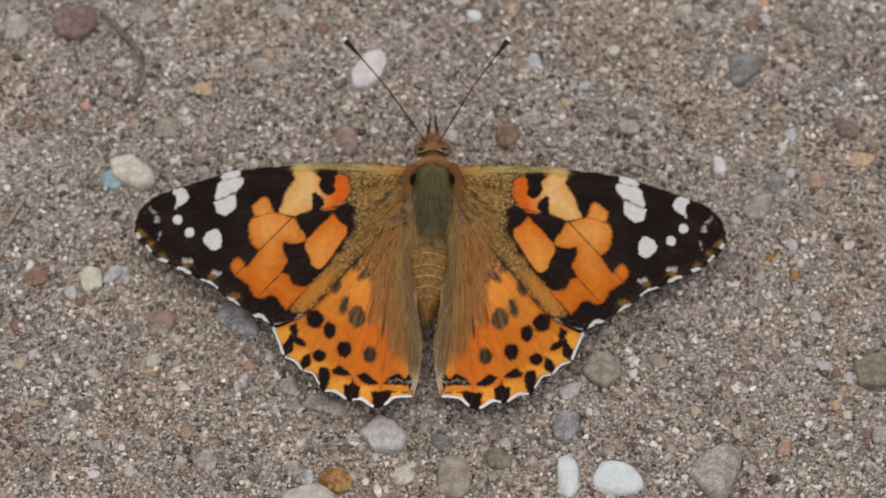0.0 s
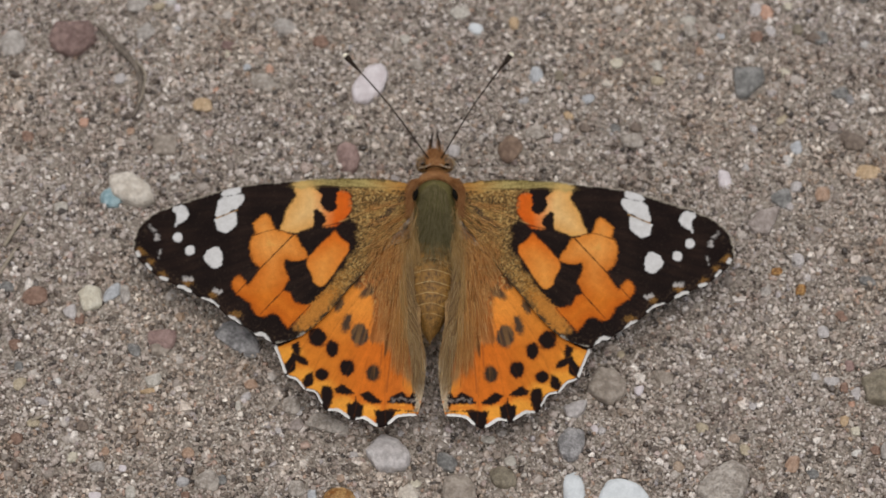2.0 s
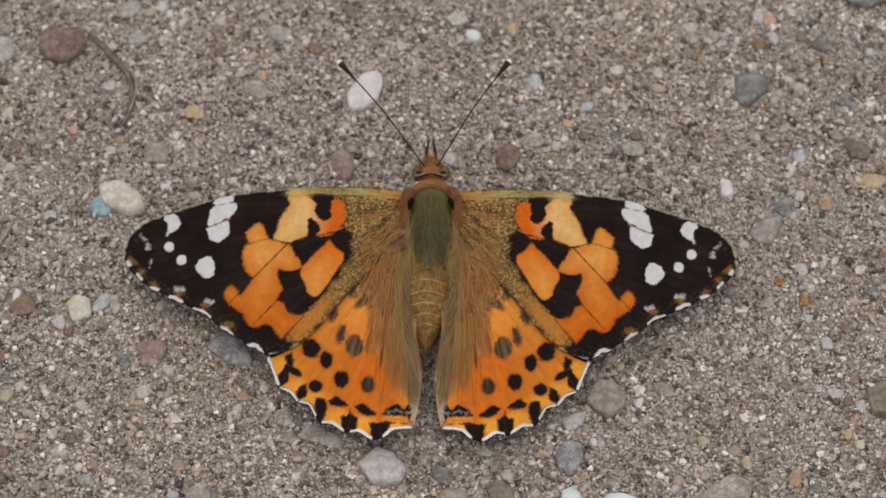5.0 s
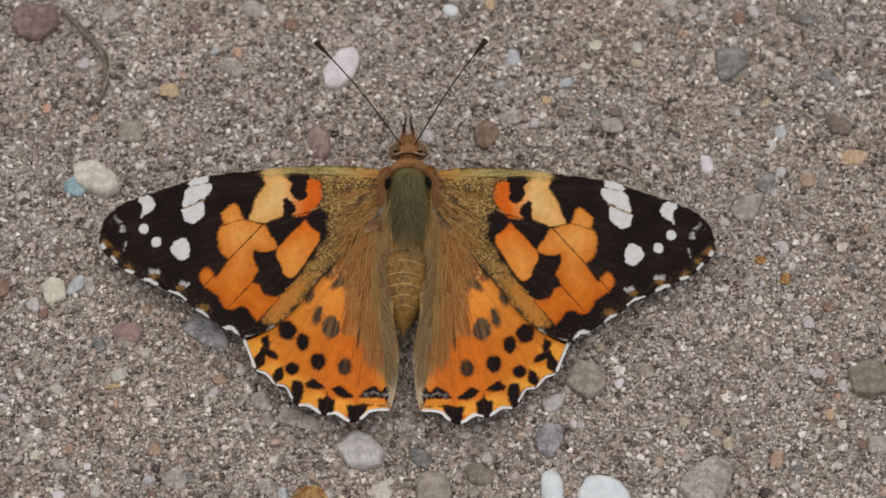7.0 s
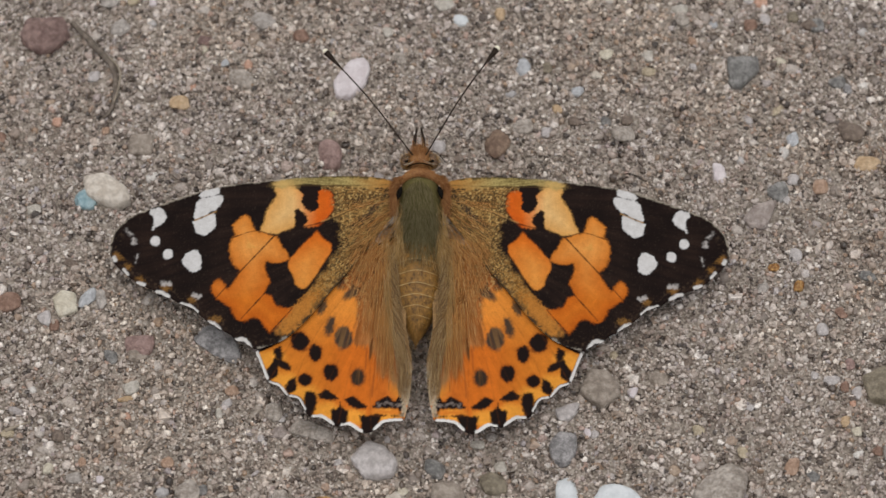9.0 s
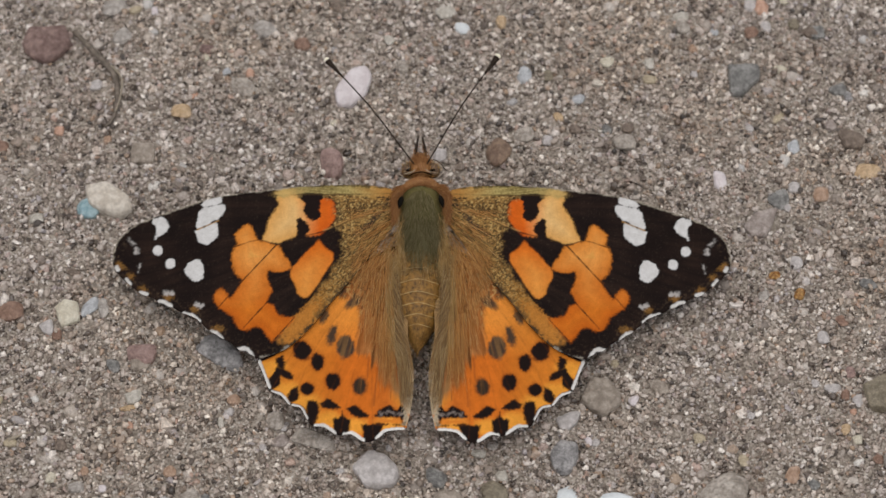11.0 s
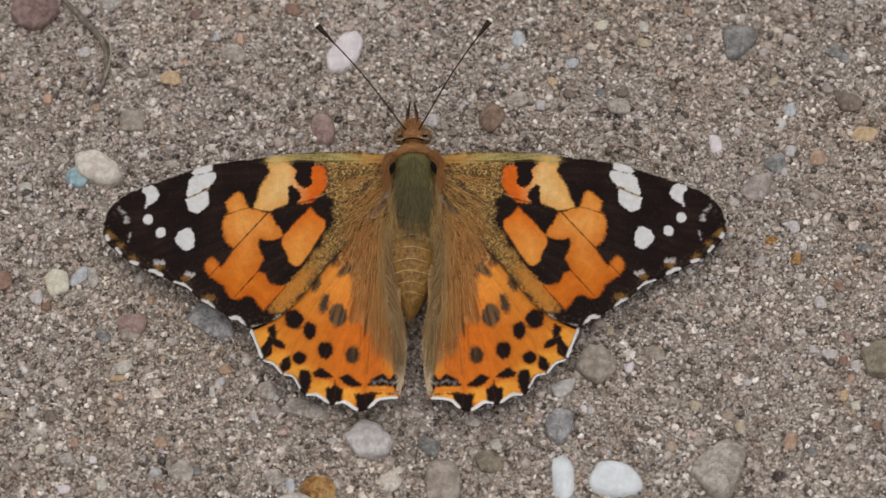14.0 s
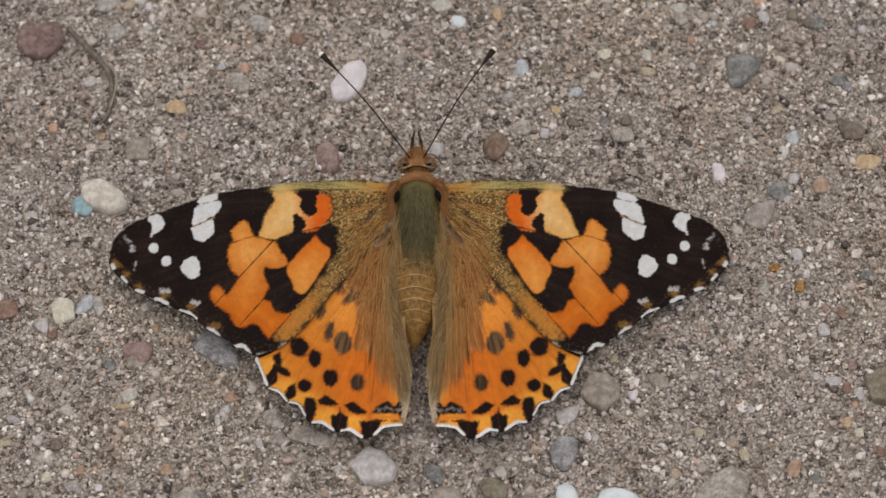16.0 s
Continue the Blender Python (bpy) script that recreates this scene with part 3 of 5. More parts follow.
pebble(37.29, 17.75, 1.70, 1.24, 15, "slate")
pebble(39.75, 29.75, 5.3, 4.0, 0, "slate", ((-0.8, 0.55), (-0.3, 1), (0.55, 0.95), (1, 0.35), (0.6, -0.45), (0, -1), (-0.75, -0.35), (-1, 0.1)))
pebble(29.75, 27.15, 1.3, 1.7, 0, "pale_quartz")
pebble(30.75, 26.85, 1.35, 1.9, 0, "salmon")
pebble(1.58, 26.77, 2.13, 1.36, 20, "pale")
pebble(26.31, 31.70, 4.84, 2.28, 10, "pale_quartz")
pebble(6.63, 25.72, 1.06, 1.47, 0, "ochre")
pebble(32.82, 27.54, 0.86, 0.79, 0, "cream")
pebble(17.42, 30.37, 1.07, 1.36, 0, "pale")
pebble(-29.08, 28.24, 2.67, 1.92, 30, "grey")
pebble(-15.17, 25.42, 2.34, 1.69, 10, "grey")


def sand_grains():
    """The loose coarse sand: rounded grains of many sizes, one mesh."""
    v0, f0 = ico(1)
    shapes = []
    for k in range(24):
        s = v0 * (1 + RNG.normal(0, 0.26, (len(v0), 1)).clip(-0.5, 0.6)) * RNG.uniform(0.55, 1.42, 3)
        shapes.append(s)
    shapes = np.array(shapes)
    pos, rad = [], []
    for count, lo, hi, lift in ((76000, 0.10, 0.26, -0.02), (11000, 0.22, 0.38, -0.04), (900, 0.34, 0.54, -0.06)):
        x, y = RNG.uniform(-47, 50, count), RNG.uniform(-30, 38, count)
        r = lo + (hi - lo) * RNG.random(count) ** 1.7
        keep = np.ones(count, bool)
        for px, py, a, b, t in PEBBLES:
            dx, dy = x - px, y - py
            c, s = math.cos(t), math.sin(t)
            u, w = (c * dx + s * dy) / a, (-s * dx + c * dy) / b
            keep &= u * u + w * w > 0.80 - 0.25 * r
        x, y, r = x[keep], y[keep], r[keep]
        z = relief(x, y) - 0.10 + lift + RNG.normal(0, 0.12, len(x)) + 0.20 * vnoise(x / 0.9, y / 0.9, 9)
        pos.append(np.stack([x, y, z], 1))
        rad.append(r)
    pos, rad = np.concatenate(pos), np.concatenate(rad)
    n = len(pos)
    q = RNG.normal(size=(n, 4))
    q /= np.linalg.norm(q, axis=1, keepdims=True)
    w, a, b, c = q.T
    rot = np.stack([1 - 2 * (b * b + c * c), 2 * (a * b - c * w), 2 * (a * c + b * w), 2 * (a * b + c * w), 1 - 2 * (a * a + c * c), 2 * (b * c - a * w),
                    2 * (a * c - b * w), 2 * (b * c + a * w), 1 - 2 * (a * a + b * b)], 1).reshape(n, 3, 3)
    v = shapes[RNG.integers(0, len(shapes), n)] * rad[:, None, None]
    v = np.einsum("nij,nkj->nki", rot, v) * (1, 1, 0.85) + pos[:, None]
    f = f0[None] + (np.arange(n) * len(v0))[:, None, None]
    me = raw_mesh("sand_grains", v.reshape(-1, 3) * MM, f.reshape(-1, 3))
    me.polygons.foreach_set("use_smooth", np.repeat(RNG.random(n) < 0.35, len(f0)))
    me.materials.append(GRAINS)
    tagged(new("sand_grains", me), "coarse grey-tan sand grains covering the ground", "sand", kind="stuff")


sand_grains()


def small_stones():
    """The largest grains, each a stone of its own set into the ground."""
    m, n, l, b = node_mat("small_stone", 0.4, 0.45)
    info = n.new("ShaderNodeObjectInfo")
    tone = ramp(n, l, info.outputs["Random"], [(0.0, (0.20, 0.167, 0.143)), (0.25, (0.30, 0.255, 0.22)), (0.5, (0.40, 0.348, 0.31)), (0.72, (0.48, 0.435, 0.395)),
                                               (0.8, (0.38, 0.29, 0.215)), (0.87, (0.45, 0.35, 0.30)), (0.93, (0.34, 0.33, 0.335)), (1.0, (0.66, 0.63, 0.59))]).outputs["Color"]
    fine = noise_tex(n, l, 3000, 4, 0.7)
    l.new(mix_col(n, l, tone, ramp(n, l, fine.outputs["Fac"], [(0.32, (0.5, 0.48, 0.46)), (0.64, (1.25, 1.23, 1.2))]).outputs["Color"], 0.8, "MULTIPLY"), b.inputs["Base Color"])
    bump(n, l, b, fine.outputs["Fac"], 0.5, 0.0001)
    v, f = ico(2)
    shapes = []
    for _ in range(14):
        d = RNG.normal(size=(11, 3))
        d /= np.linalg.norm(d, axis=1, keepdims=True)
        r = 1.05 * ((np.maximum(v @ d.T, 0) / RNG.uniform(0.75, 1.0, 11)) ** 8).sum(1) ** (-1 / 8)
        me = raw_mesh("stone", v * np.clip(r, 0.5, 1.35)[:, None] * MM, f)
        me.materials.append(m)
        shapes.append(me)
    made = 0
    while made < 290:
        x, y = RNG.uniform(-44, 46), RNG.uniform(-27, 35)
        if any((x - p[0]) ** 2 + (y - p[1]) ** 2 < (max(p[2], p[3]) + 0.5) ** 2 for p in PEBBLES):
            continue
        r = RNG.uniform(0.38, 0.64)
        ob = new("stone", shapes[made % len(shapes)])
        ob.parent = ground
        ob.matrix_basis = pose(x * MM, y * MM, (float(relief(np.array(x), np.array(y))) - 0.1) * MM, 0, 0, RNG.uniform(0, 360)) @ Matrix.Diagonal((r, r * RNG.uniform(0.7, 1.0), r * 0.6, 1))
        made += 1


small_stones()


# ---- butterfly ----
AXIS_X, PIVOT_Z = -0.95, 5.0        # mm: line of symmetry, height of the wing hinges
FW_OUTLINE = [(1.83, 4.77), (2.86, 5.72), (5.86, 6.22), (8.96, 6.44), (11.55, 6.48), (13.63, 6.26), (16.22, 6.12), (18.08, 5.85), (19.84,
    5.45), (21.90, 4.84), (23.70, 4.27), (25.24, 3.70), (26.25, 3.05), (27.00, 2.17), (27.33, 1.22), (27.40, 0.26), (27.12,
    -0.54), (26.57, -1.40), (25.72, -2.21), (24.77, -3.03), (23.57, -3.57), (22.94, -4.15), (22.01, -4.40), (21.38, -4.81),
    (19.98, -5.52), (19.35, -6.20), (18.62, -6.89), (17.59, -7.59), (16.66, -8.17), (16.14, -8.68), (14.91, -9.32), (14.60,
    -9.66), (13.79, -9.58), (12.37, -9.18), (10.96, -8.24), (9.35, -6.58), (7.84, -4.69), (5.81, -2.25), (3.78, 0.48), (1.93,
    2.96)]
FW_BASAL = [(1.46, 6.58), (8.97, 6.84), (10.94, 6.74), (11.50, 6.13), (10.92, 5.65), (9.73, 5.44), (8.44, 5.23), (7.76, 4.69), (7.60,
    3.60), (8.00, 2.43), (7.27, 1.84), (7.17, 0.99), (6.85, 0.08), (7.26, -0.81), (8.22, -2.01), (9.83, -4.41), (10.99, -5.70),
    (11.84, -6.83), (13.00, -8.17), (11.11, -8.73), (8.84, -7.15), (5.81, -2.81), (1.47, 2.66)]
FW_COSTAL = [(1.46, 6.58), (8.97, 6.84), (12.08, 6.84), (12.58, 5.94), (12.32, 5.53), (11.29, 5.72), (8.96, 5.64), (6.37, 5.44), (1.47,
    4.19)]
FW_CREAM = [(12.68, 5.49), (11.97, 6.15), (11.14, 6.12), (10.61, 5.64), (9.73, 5.38), (8.69, 5.18), (7.76, 4.86), (7.50, 4.00), (7.59,
    3.15), (8.00, 2.49), (8.92, 1.78), (9.85, 1.64), (11.08, 1.63), (12.00, 1.26), (13.29, 1.14), (14.07, 1.50), (13.73, 2.68),
    (13.43, 3.63), (12.82, 4.47)]
FW_BAR = [(10.92, 5.71), (9.99, 5.79), (8.85, 5.58), (8.79, 4.90), (9.05, 4.05), (8.94, 3.48), (9.45, 3.16), (9.97, 3.29), (10.39,
    3.87), (10.29, 4.66), (10.66, 5.25)]
FW_BAR_LOWER = [(11.05, 3.33), (10.59, 3.37), (9.91, 2.61), (10.05, 1.88), (10.46, 1.38), (11.08, 1.35), (11.04, 2.42)]
FW_BAND = [(15.44, 3.14), (15.07, 2.90), (14.69, 1.98), (14.38, 1.57), (13.29, 1.14), (12.67, 0.78), (12.09, -0.08), (11.62, -0.94),
    (11.87, -1.44), (12.74, -1.58), (13.41, -1.33), (13.66, -1.60), (13.49, -2.56), (13.22, -3.29), (13.57, -4.23), (13.61,
    -4.50), (13.05, -4.80), (12.73, -5.48), (12.01, -5.89), (11.30, -5.97), (10.89, -5.81), (11.39, -6.79), (13.05, -8.17),
    (13.51, -7.72), (13.93, -6.99), (14.55, -6.58), (15.46, -6.94), (16.23, -6.64), (16.66, -5.63), (17.54, -4.93), (17.96,
    -4.70), (18.34, -3.79), (18.14, -3.13), (17.64, -2.87), (17.16, -3.39), (16.90, -3.79), (16.20, -2.86), (15.81, -2.09),
    (16.33, -1.74), (16.60, -1.06), (16.88, 0.08), (16.63, 0.74), (16.23, 1.24), (16.55, 1.87), (16.15, 2.59)]
FW_CELL = [(9.07, 1.17), (8.24, 0.24), (7.72, -0.57), (8.38, -1.78), (9.13, -2.98), (10.14, -4.23), (10.91, -3.81), (11.18, -2.91),
    (11.60, -1.78), (10.95, -0.68), (9.94, 0.41)]
FW_WHITE_TIP = [(23.85, 4.16), (23.02, 4.30), (22.48, 3.55), (22.62, 2.98), (23.38, 2.33), (23.69, 2.23), (23.56, 3.13), (23.89, 3.71)]
FW_WHITE_COSTAL = [(19.17, 5.65), (18.29, 5.80), (17.87, 5.95), (17.71, 5.43), (17.96, 5.21), (19.05, 5.02), (19.52, 5.21)]
FW_WHITE_UPPER = [(19.30, 4.86), (17.55, 5.08), (17.48, 4.34), (18.14, 3.74), (19.78, 3.06), (19.91, 4.03), (19.66, 4.59)]
FW_WHITE_LOWER = [(20.08, 2.78), (18.75, 3.36), (18.19, 3.51), (18.01, 2.37), (18.45, 1.65), (18.96, 1.33), (19.59, 1.63), (19.86, 2.21)]
FW_WHITE_ROUND = [(20.97, -0.97), (20.68, -0.42), (20.01, -0.04), (19.44, -0.34), (19.22, -1.19), (19.46, -1.91), (20.12, -2.06), (20.70,
    -1.59)]
HW_OUTLINE = [(1.32, 0.86), (5.83, -1.24), (9.38, -4.47), (12.39, -8.52), (13.40, -9.32), (14.41, -9.72), (14.19, -10.50), (13.88,
    -11.33), (13.61, -12.15), (13.25, -12.65), (12.43, -13.06), (11.71, -13.95), (10.80, -14.30), (10.34, -15.13), (9.77,
    -16.06), (8.77, -16.20), (7.91, -16.76), (7.35, -16.99), (6.45, -16.91), (5.49, -17.59), (4.84, -17.77), (4.04, -17.47),
    (3.39, -16.95), (2.49, -16.82), (1.73, -16.73), (1.43, -15.94), (1.15, -14.60), (0.95, -12.98), (0.90, -11.36), (1.15,
    -9.71), (1.35, -8.06), (1.2, -4.75), (0.91, -0.84)]
HW_BROWN = [(0.18, 1.95), (6.34, -0.66), (9.4, -3.6), (8.3, -3.75), (7.5, -4.1), (6.75, -4.5), (5.75, -5.3), (5.6, -7.2),
    (5.9, -9.35), (5.2, -9.75), (4.45, -10.1), (4.0, -11.2), (3.6, -12.4), (2.7, -13.3), (2.0, -14.4), (0.0, -16.0), (-0.05, -4.78)]
HW_MARGIN = [[(10.16, -13.7), (9.28, -13.8), (9.15, -14.8), (9.3, -15.6), (9.75, -16.2), (10.2, -15.5)],
    [(7.15, -14.6), (6.87, -15.36), (6.45, -15.74), (6.7, -17.2), (7.7, -17.2), (7.89, -15.65), (7.36, -15.38)],
    [(5.43, -16.17), (3.85, -16.22), (3.75, -16.7), (4.1, -17.9), (5.2, -17.9), (5.40, -16.8)],
    [(10.98, -12.25), (10.84, -13.14), (11.08, -13.64), (11.71, -13.75), (11.91, -13.32), (11.61, -12.57)],
    [(12.83, -10.46), (12.09, -10.62), (11.30, -11.39), (11.61, -11.69), (12.39, -11.32), (12.68, -12.08), (13.27, -12.41), (13.51, -11.77)],
    [(12.95, -9.6), (12.24, -9.41), (12.2, -10.71), (12.68, -10.52)],
    [(9.05, -14.14), (8.41, -13.74), (7.73, -14.10), (7.20, -14.56), (8.12, -14.63), (8.71, -14.52)],
    [(6.80, -14.57), (5.89, -14.40), (5.22, -15.02), (4.92, -15.45), (5.71, -15.50), (6.38, -15.10)]]
HW_EYESPOT = [(4.3, -15.45), (3.77, -14.89), (3.13, -14.62), (2.51, -15.0), (2.12, -14.69), (1.6, -15.13), (1.5, -16.0), (1.75, -16.45), (2.05, -16.2),
    (2.43, -15.78), (3.3, -15.66)]
FW_VEINS = [[(2.50, 4.68), (7.90, 2.20), (10.98, 1.57), (12.77, 1.01), (14.48, 1.52), (16.63, 0.91)], [(12.77, 1.01), (15.80, -2.20),
    (18.31, -5.07)], [(13.31, -4.13), (15.72, -6.71)], [(11.29, -6.08), (13.15, -8.17)], [(7.67, -0.79), (9.99, -4.40)]]
FW_FRINGE = [[(23.16, -3.80), (22.69, -3.88), (22.12, -4.28)], [(20.97, -5.04), (20.19, -5.29), (19.62, -5.86)], [(18.52, -7.01), (18.01,
    -7.13), (17.64, -7.59)], [(16.09, -8.68), (15.43, -8.70), (14.91, -9.38)], [(27.02, -0.32), (26.91, -0.60)], [(26.10, -1.58),
    (25.73, -2.04)], [(24.83, -2.91), (24.31, -3.04)]]
FW_DUST = [[(26.61, -0.16)], [(25.75, -1.31)], [(24.53, -2.64)], [(22.34, -3.50)], [(20.11, -4.68)], [(17.91, -6.86)]]
FW_PALE = [[(25.97, 2.30), (25.54, 1.89)], [(25.32, 1.38), (25.31, 1.04)], [(24.91, -0.22), (25.04, -0.83)], [(22.61, -3.04), (22.10,
    -3.11)], [(19.91, -4.24), (19.50, -4.42)]]
FW_DOTS = [[(23.35, 1.08)], [(22.22, -0.31)]]
HW_FRINGE = [[(14.41, -9.83), (14.03, -10.94), (13.51, -12.26)], [(13.20, -12.71), (12.38, -13.11), (11.82, -13.84)], [(11.41, -14.07),
    (10.80, -14.36), (10.28, -15.34)], [(9.42, -16.13), (8.61, -16.15), (7.86, -16.76)], [(6.90, -16.95), (6.25, -16.87), (5.39,
    -17.59)], [(4.09, -17.47), (3.39, -16.90), (1.88, -16.78)]]
HW_VEINS = [[(3.26, -1.89), (7.79, -12.22), (9.77, -16.06)], [(3.26, -3.00), (5.78, -10.10), (7.35, -16.89)], [(2.65, -3.58), (4.41,
    -10.15), (4.49, -17.62)], [(3.77, -1.87), (8.84, -7.81), (11.56, -13.84)], [(3.78, -1.31), (10.37, -7.76), (13.35, -12.60)]]
HW_HEM = [[(13.23, -10.58)], [(11.98, -12.64)], [(10.30, -13.88)], [(8.37, -15.67)], [(6.20, -16.33)], [(2.94, -16.27)]]


def wing_height(u, v):
    return 5.2 - 0.06 * np.abs(u) + 0.05 * v


def closed(pts, steps=5):
    return np.array(spine([*pts, pts[0]], steps)[:-1])


def poly_distance(u, v, poly):
    """Signed distance to a closed outline, negative inside."""
    best, inside = np.full(u.shape, 1e9), np.zeros(u.shape, bool)
    for (ax, ay), (bx, by) in zip(poly, np.roll(poly, -1, 0)):
        ex, ey = bx - ax, by - ay
        t = np.clip(((u - ax) * ex + (v - ay) * ey) / (ex * ex + ey * ey + 1e-12), 0, 1)
        best = np.minimum(best, (u - ax - t * ex) ** 2 + (v - ay - t * ey) ** 2)
        hit = ((ay > v) != (by > v)) & (u < ex * (v - ay) / (ey + (1e-12 if ey >= 0 else -1e-12)) + ax)
        inside ^= hit
    return np.where(inside, -1, 1) * np.sqrt(best)


def line_distance(u, v, pts):
    best = np.full(u.shape, 1e9)
    for (ax, ay), (bx, by) in zip(pts, pts[1:]):
        ex, ey = bx - ax, by - ay
        t = np.clip(((u - ax) * ex + (v - ay) * ey) / (ex * ex + ey * ey + 1e-12), 0, 1)
        best = np.minimum(best, np.hypot(u - ax - t * ex, v - ay - t * ey))
    return best


class Pigment:
    """Colours laid over one another on the points of a wing."""

    def __init__(self, u, v, ground):
        self.u, self.v = u, v
        self.rgb = np.ones((len(u), 3)) * ground
        a, r = np.arctan2(v - 4.0, u + 1.0), np.hypot(u + 1.0, v - 4.0)
        self.ragged = (vnoise(u / 0.13, v / 0.13, 21) - 0.5) * 0.16 + (vnoise(a * 90, r * 1.1, 23) - 0.5) * 0.10 + (vnoise(u / 0.6, v / 0.6, 22) - 0.5) * 0.18

    def lay(self, dist, colour, soft=0.12, ragged=1.0, weight=1.0):
        k = np.clip(0.5 - (dist + ragged * self.ragged) / (2 * soft), 0, 1) * weight
        k = (k * k * (3 - 2 * k))[:, None]
        self.rgb = self.rgb * (1 - k) + np.asarray(colour) * k

    def patch(self, outline, colour, soft=0.12, ragged=1.0, weight=1.0, core=None):
        """An area with a ragged edge; core: a paler colour towards its middle."""
        d = poly_distance(self.u, self.v, closed(outline))
        if core is not None:
            colour = blend(colour, core, np.clip(-d / 1.5, 0, 1) * 0.95)
        self.lay(d, colour, soft, ragged, weight)

    def dot(self, u, v, a, b, colour, soft=0.09, ragged=1.0, turn=0.0, weight=1.0):
        c, s = math.cos(radians(turn)), math.sin(radians(turn))
        du, dv = self.u - u, self.v - v
        p, q = (c * du + s * dv) / a, (-s * du + c * dv) / b
        self.lay((np.hypot(p, q) - 1) * min(a, b), colour, soft, ragged, weight)

    def line(self, pts, width, colour, soft=0.05, ragged=0.3, weight=1.0):
        self.lay(line_distance(self.u, self.v, spine(pts, 6) if len(pts) > 2 else pts) - width / 2, colour, soft, ragged, weight)


def blend(a, b, k):
    return np.asarray(a) * (1 - k[:, None]) + np.asarray(b) * k[:, None]


DARK = np.array((0.0105, 0.0054, 0.0044))
WHITE = (0.72, 0.71, 0.70)


def fibres(u, v, seed, root=(-1.0, 4.0)):
    """Streaks that run out from the wing's root."""
    a, r = np.arctan2(v - root[1], u - root[0]), np.hypot(u - root[0], v - root[1])
    return 0.6 * vnoise(a * 70, r * 0.35, seed) + 0.4 * vnoise(a * 160, r * 0.6, seed + 1)


def scale_rows(u, v):
    """Faint bands of scales across the veins."""
    a, r = np.arctan2(v - 4.0, u + 1.0), np.hypot(u + 1.0, v - 4.0)
    return 0.6 * vnoise(a * 14, r * 7, 71) + 0.4 * vnoise(a * 60, r * 2, 72)


def paint_forewing(u, v):
    p = Pigment(u, v, DARK)
    p.rgb = blend(p.rgb * 0.75, (0.030, 0.016, 0.011), np.clip(1.1 * vnoise(u / 1.6, v / 1.6, 5) * fibres(u, v, 33) - 0.12, 0, 1))
    fib, grit = fibres(u, v, 31), vnoise(u / 0.10, v / 0.10, 41)
    rim = -poly_distance(u, v, closed(FW_OUTLINE, 3))
    p.rgb = blend(p.rgb, (0.11, 0.08, 0.055), np.clip((vnoise(u / 0.10, v / 0.10, 45) - 0.82) * 4, 0, 0.12))
    p.rgb = blend(p.rgb, (0.085, 0.055, 0.034), np.clip((vnoise(u / 0.16, v / 0.16, 46) - 0.60) * 2, 0, 0.45) * np.clip(1.0 - np.abs(rim - 0.55) / 0.55, 0, 1) * (v < 2.5))
    gold = blend((0.13, 0.066, 0.019), (0.34, 0.192, 0.058), 0.5 * fib + 0.5 * vnoise(u / 1.3, v / 1.3, 43))
    out = np.clip((u - 6.2) / 3.6, 0, 1) * np.clip((-v - 1.2) / 4.0, 0, 1)
    gold = blend(gold, (0.56, 0.24, 0.04), out * 0.92)
    gold = blend(gold, (0.05, 0.03, 0.016), np.clip((u - 11.3 - 1.2 * vnoise(u / 0.3, v / 0.3, 48)) / 1.2, 0, 0.9) * (v < -5))
    gold = blend(gold, (0.55, 0.37, 0.14), np.clip((vnoise(u / 0.11, v / 0.11, 44) - 0.55) * 5, 0, 0.75) * (1 - 0.95 * out))
    gold = blend(gold, (0.045, 0.028, 0.012), np.clip((0.65 * grit + 0.35 * fib - 0.48) * 7, 0, 0.84) * (1 - 0.8 * out))
    gold = blend(gold, (0.05, 0.032, 0.018), np.clip((0.62 - rim) * 2.2, 0, 1) * np.clip((vnoise(u / 0.16, v / 0.16, 47) - 0.3) * 3, 0, 0.85) * (v < 0))
    p.patch(FW_CREAM, blend((0.66, 0.125, 0.010), (0.78, 0.40, 0.11), np.clip((u - 9.0) / 2.2, 0, 1)), 0.14, core=blend((0.74, 0.165, 0.014), (0.87, 0.54, 0.215), np.clip((u - 9.0) / 2.2, 0, 1)))
    p.patch(FW_BAND, blend((0.56, 0.135, 0.009), (0.72, 0.26, 0.036), np.clip((v + 5.0) / 6.0, 0, 1)), 0.17, core=blend((0.70, 0.215, 0.02), (0.84, 0.41, 0.10), np.clip((v + 5.0) / 6.0, 0, 1)))
    p.patch(FW_CELL, blend((0.74, 0.29, 0.045), (0.68, 0.165, 0.013), np.clip((v + 3.5) / 4.0, 0, 1)), 0.13, 0.6, core=blend((0.84, 0.41, 0.09), (0.76, 0.25, 0.03), np.clip((v + 3.5) / 4.0, 0, 1)))
    p.rgb *= (0.93 + 0.14 * scale_rows(u, v))[:, None]
    p.patch(FW_BASAL, gold, 0.32, 3.0)
    # the hind edge is dusted dark along its rim
    p.line([(6.6, -3.3), (9.0, -6.3), (11.0, -8.3), (12.6, -9.2)], 0.34, (0.045, 0.030, 0.018), 0.22, 2.2, 0.8)
    p.patch(FW_COSTAL, blend(blend((0.17, 0.125, 0.04), (0.50, 0.40, 0.155), np.clip(0.9 * fib + 0.7 * (1 - grit) - 0.3, 0, 1)), (0.42, 0.19, 0.042), np.clip((6.5 - u) / 4, 0, 0.85)), 0.10)
    for a, b, w in ((2.9, 4.75, 0.5), (3.7, 4.95, 0.3), (2.4, 4.2, 0.35)):
        p.dot(a, b, w, 0.16, (0.035, 0.022, 0.012), 0.14, 2.2, 8, 0.85)
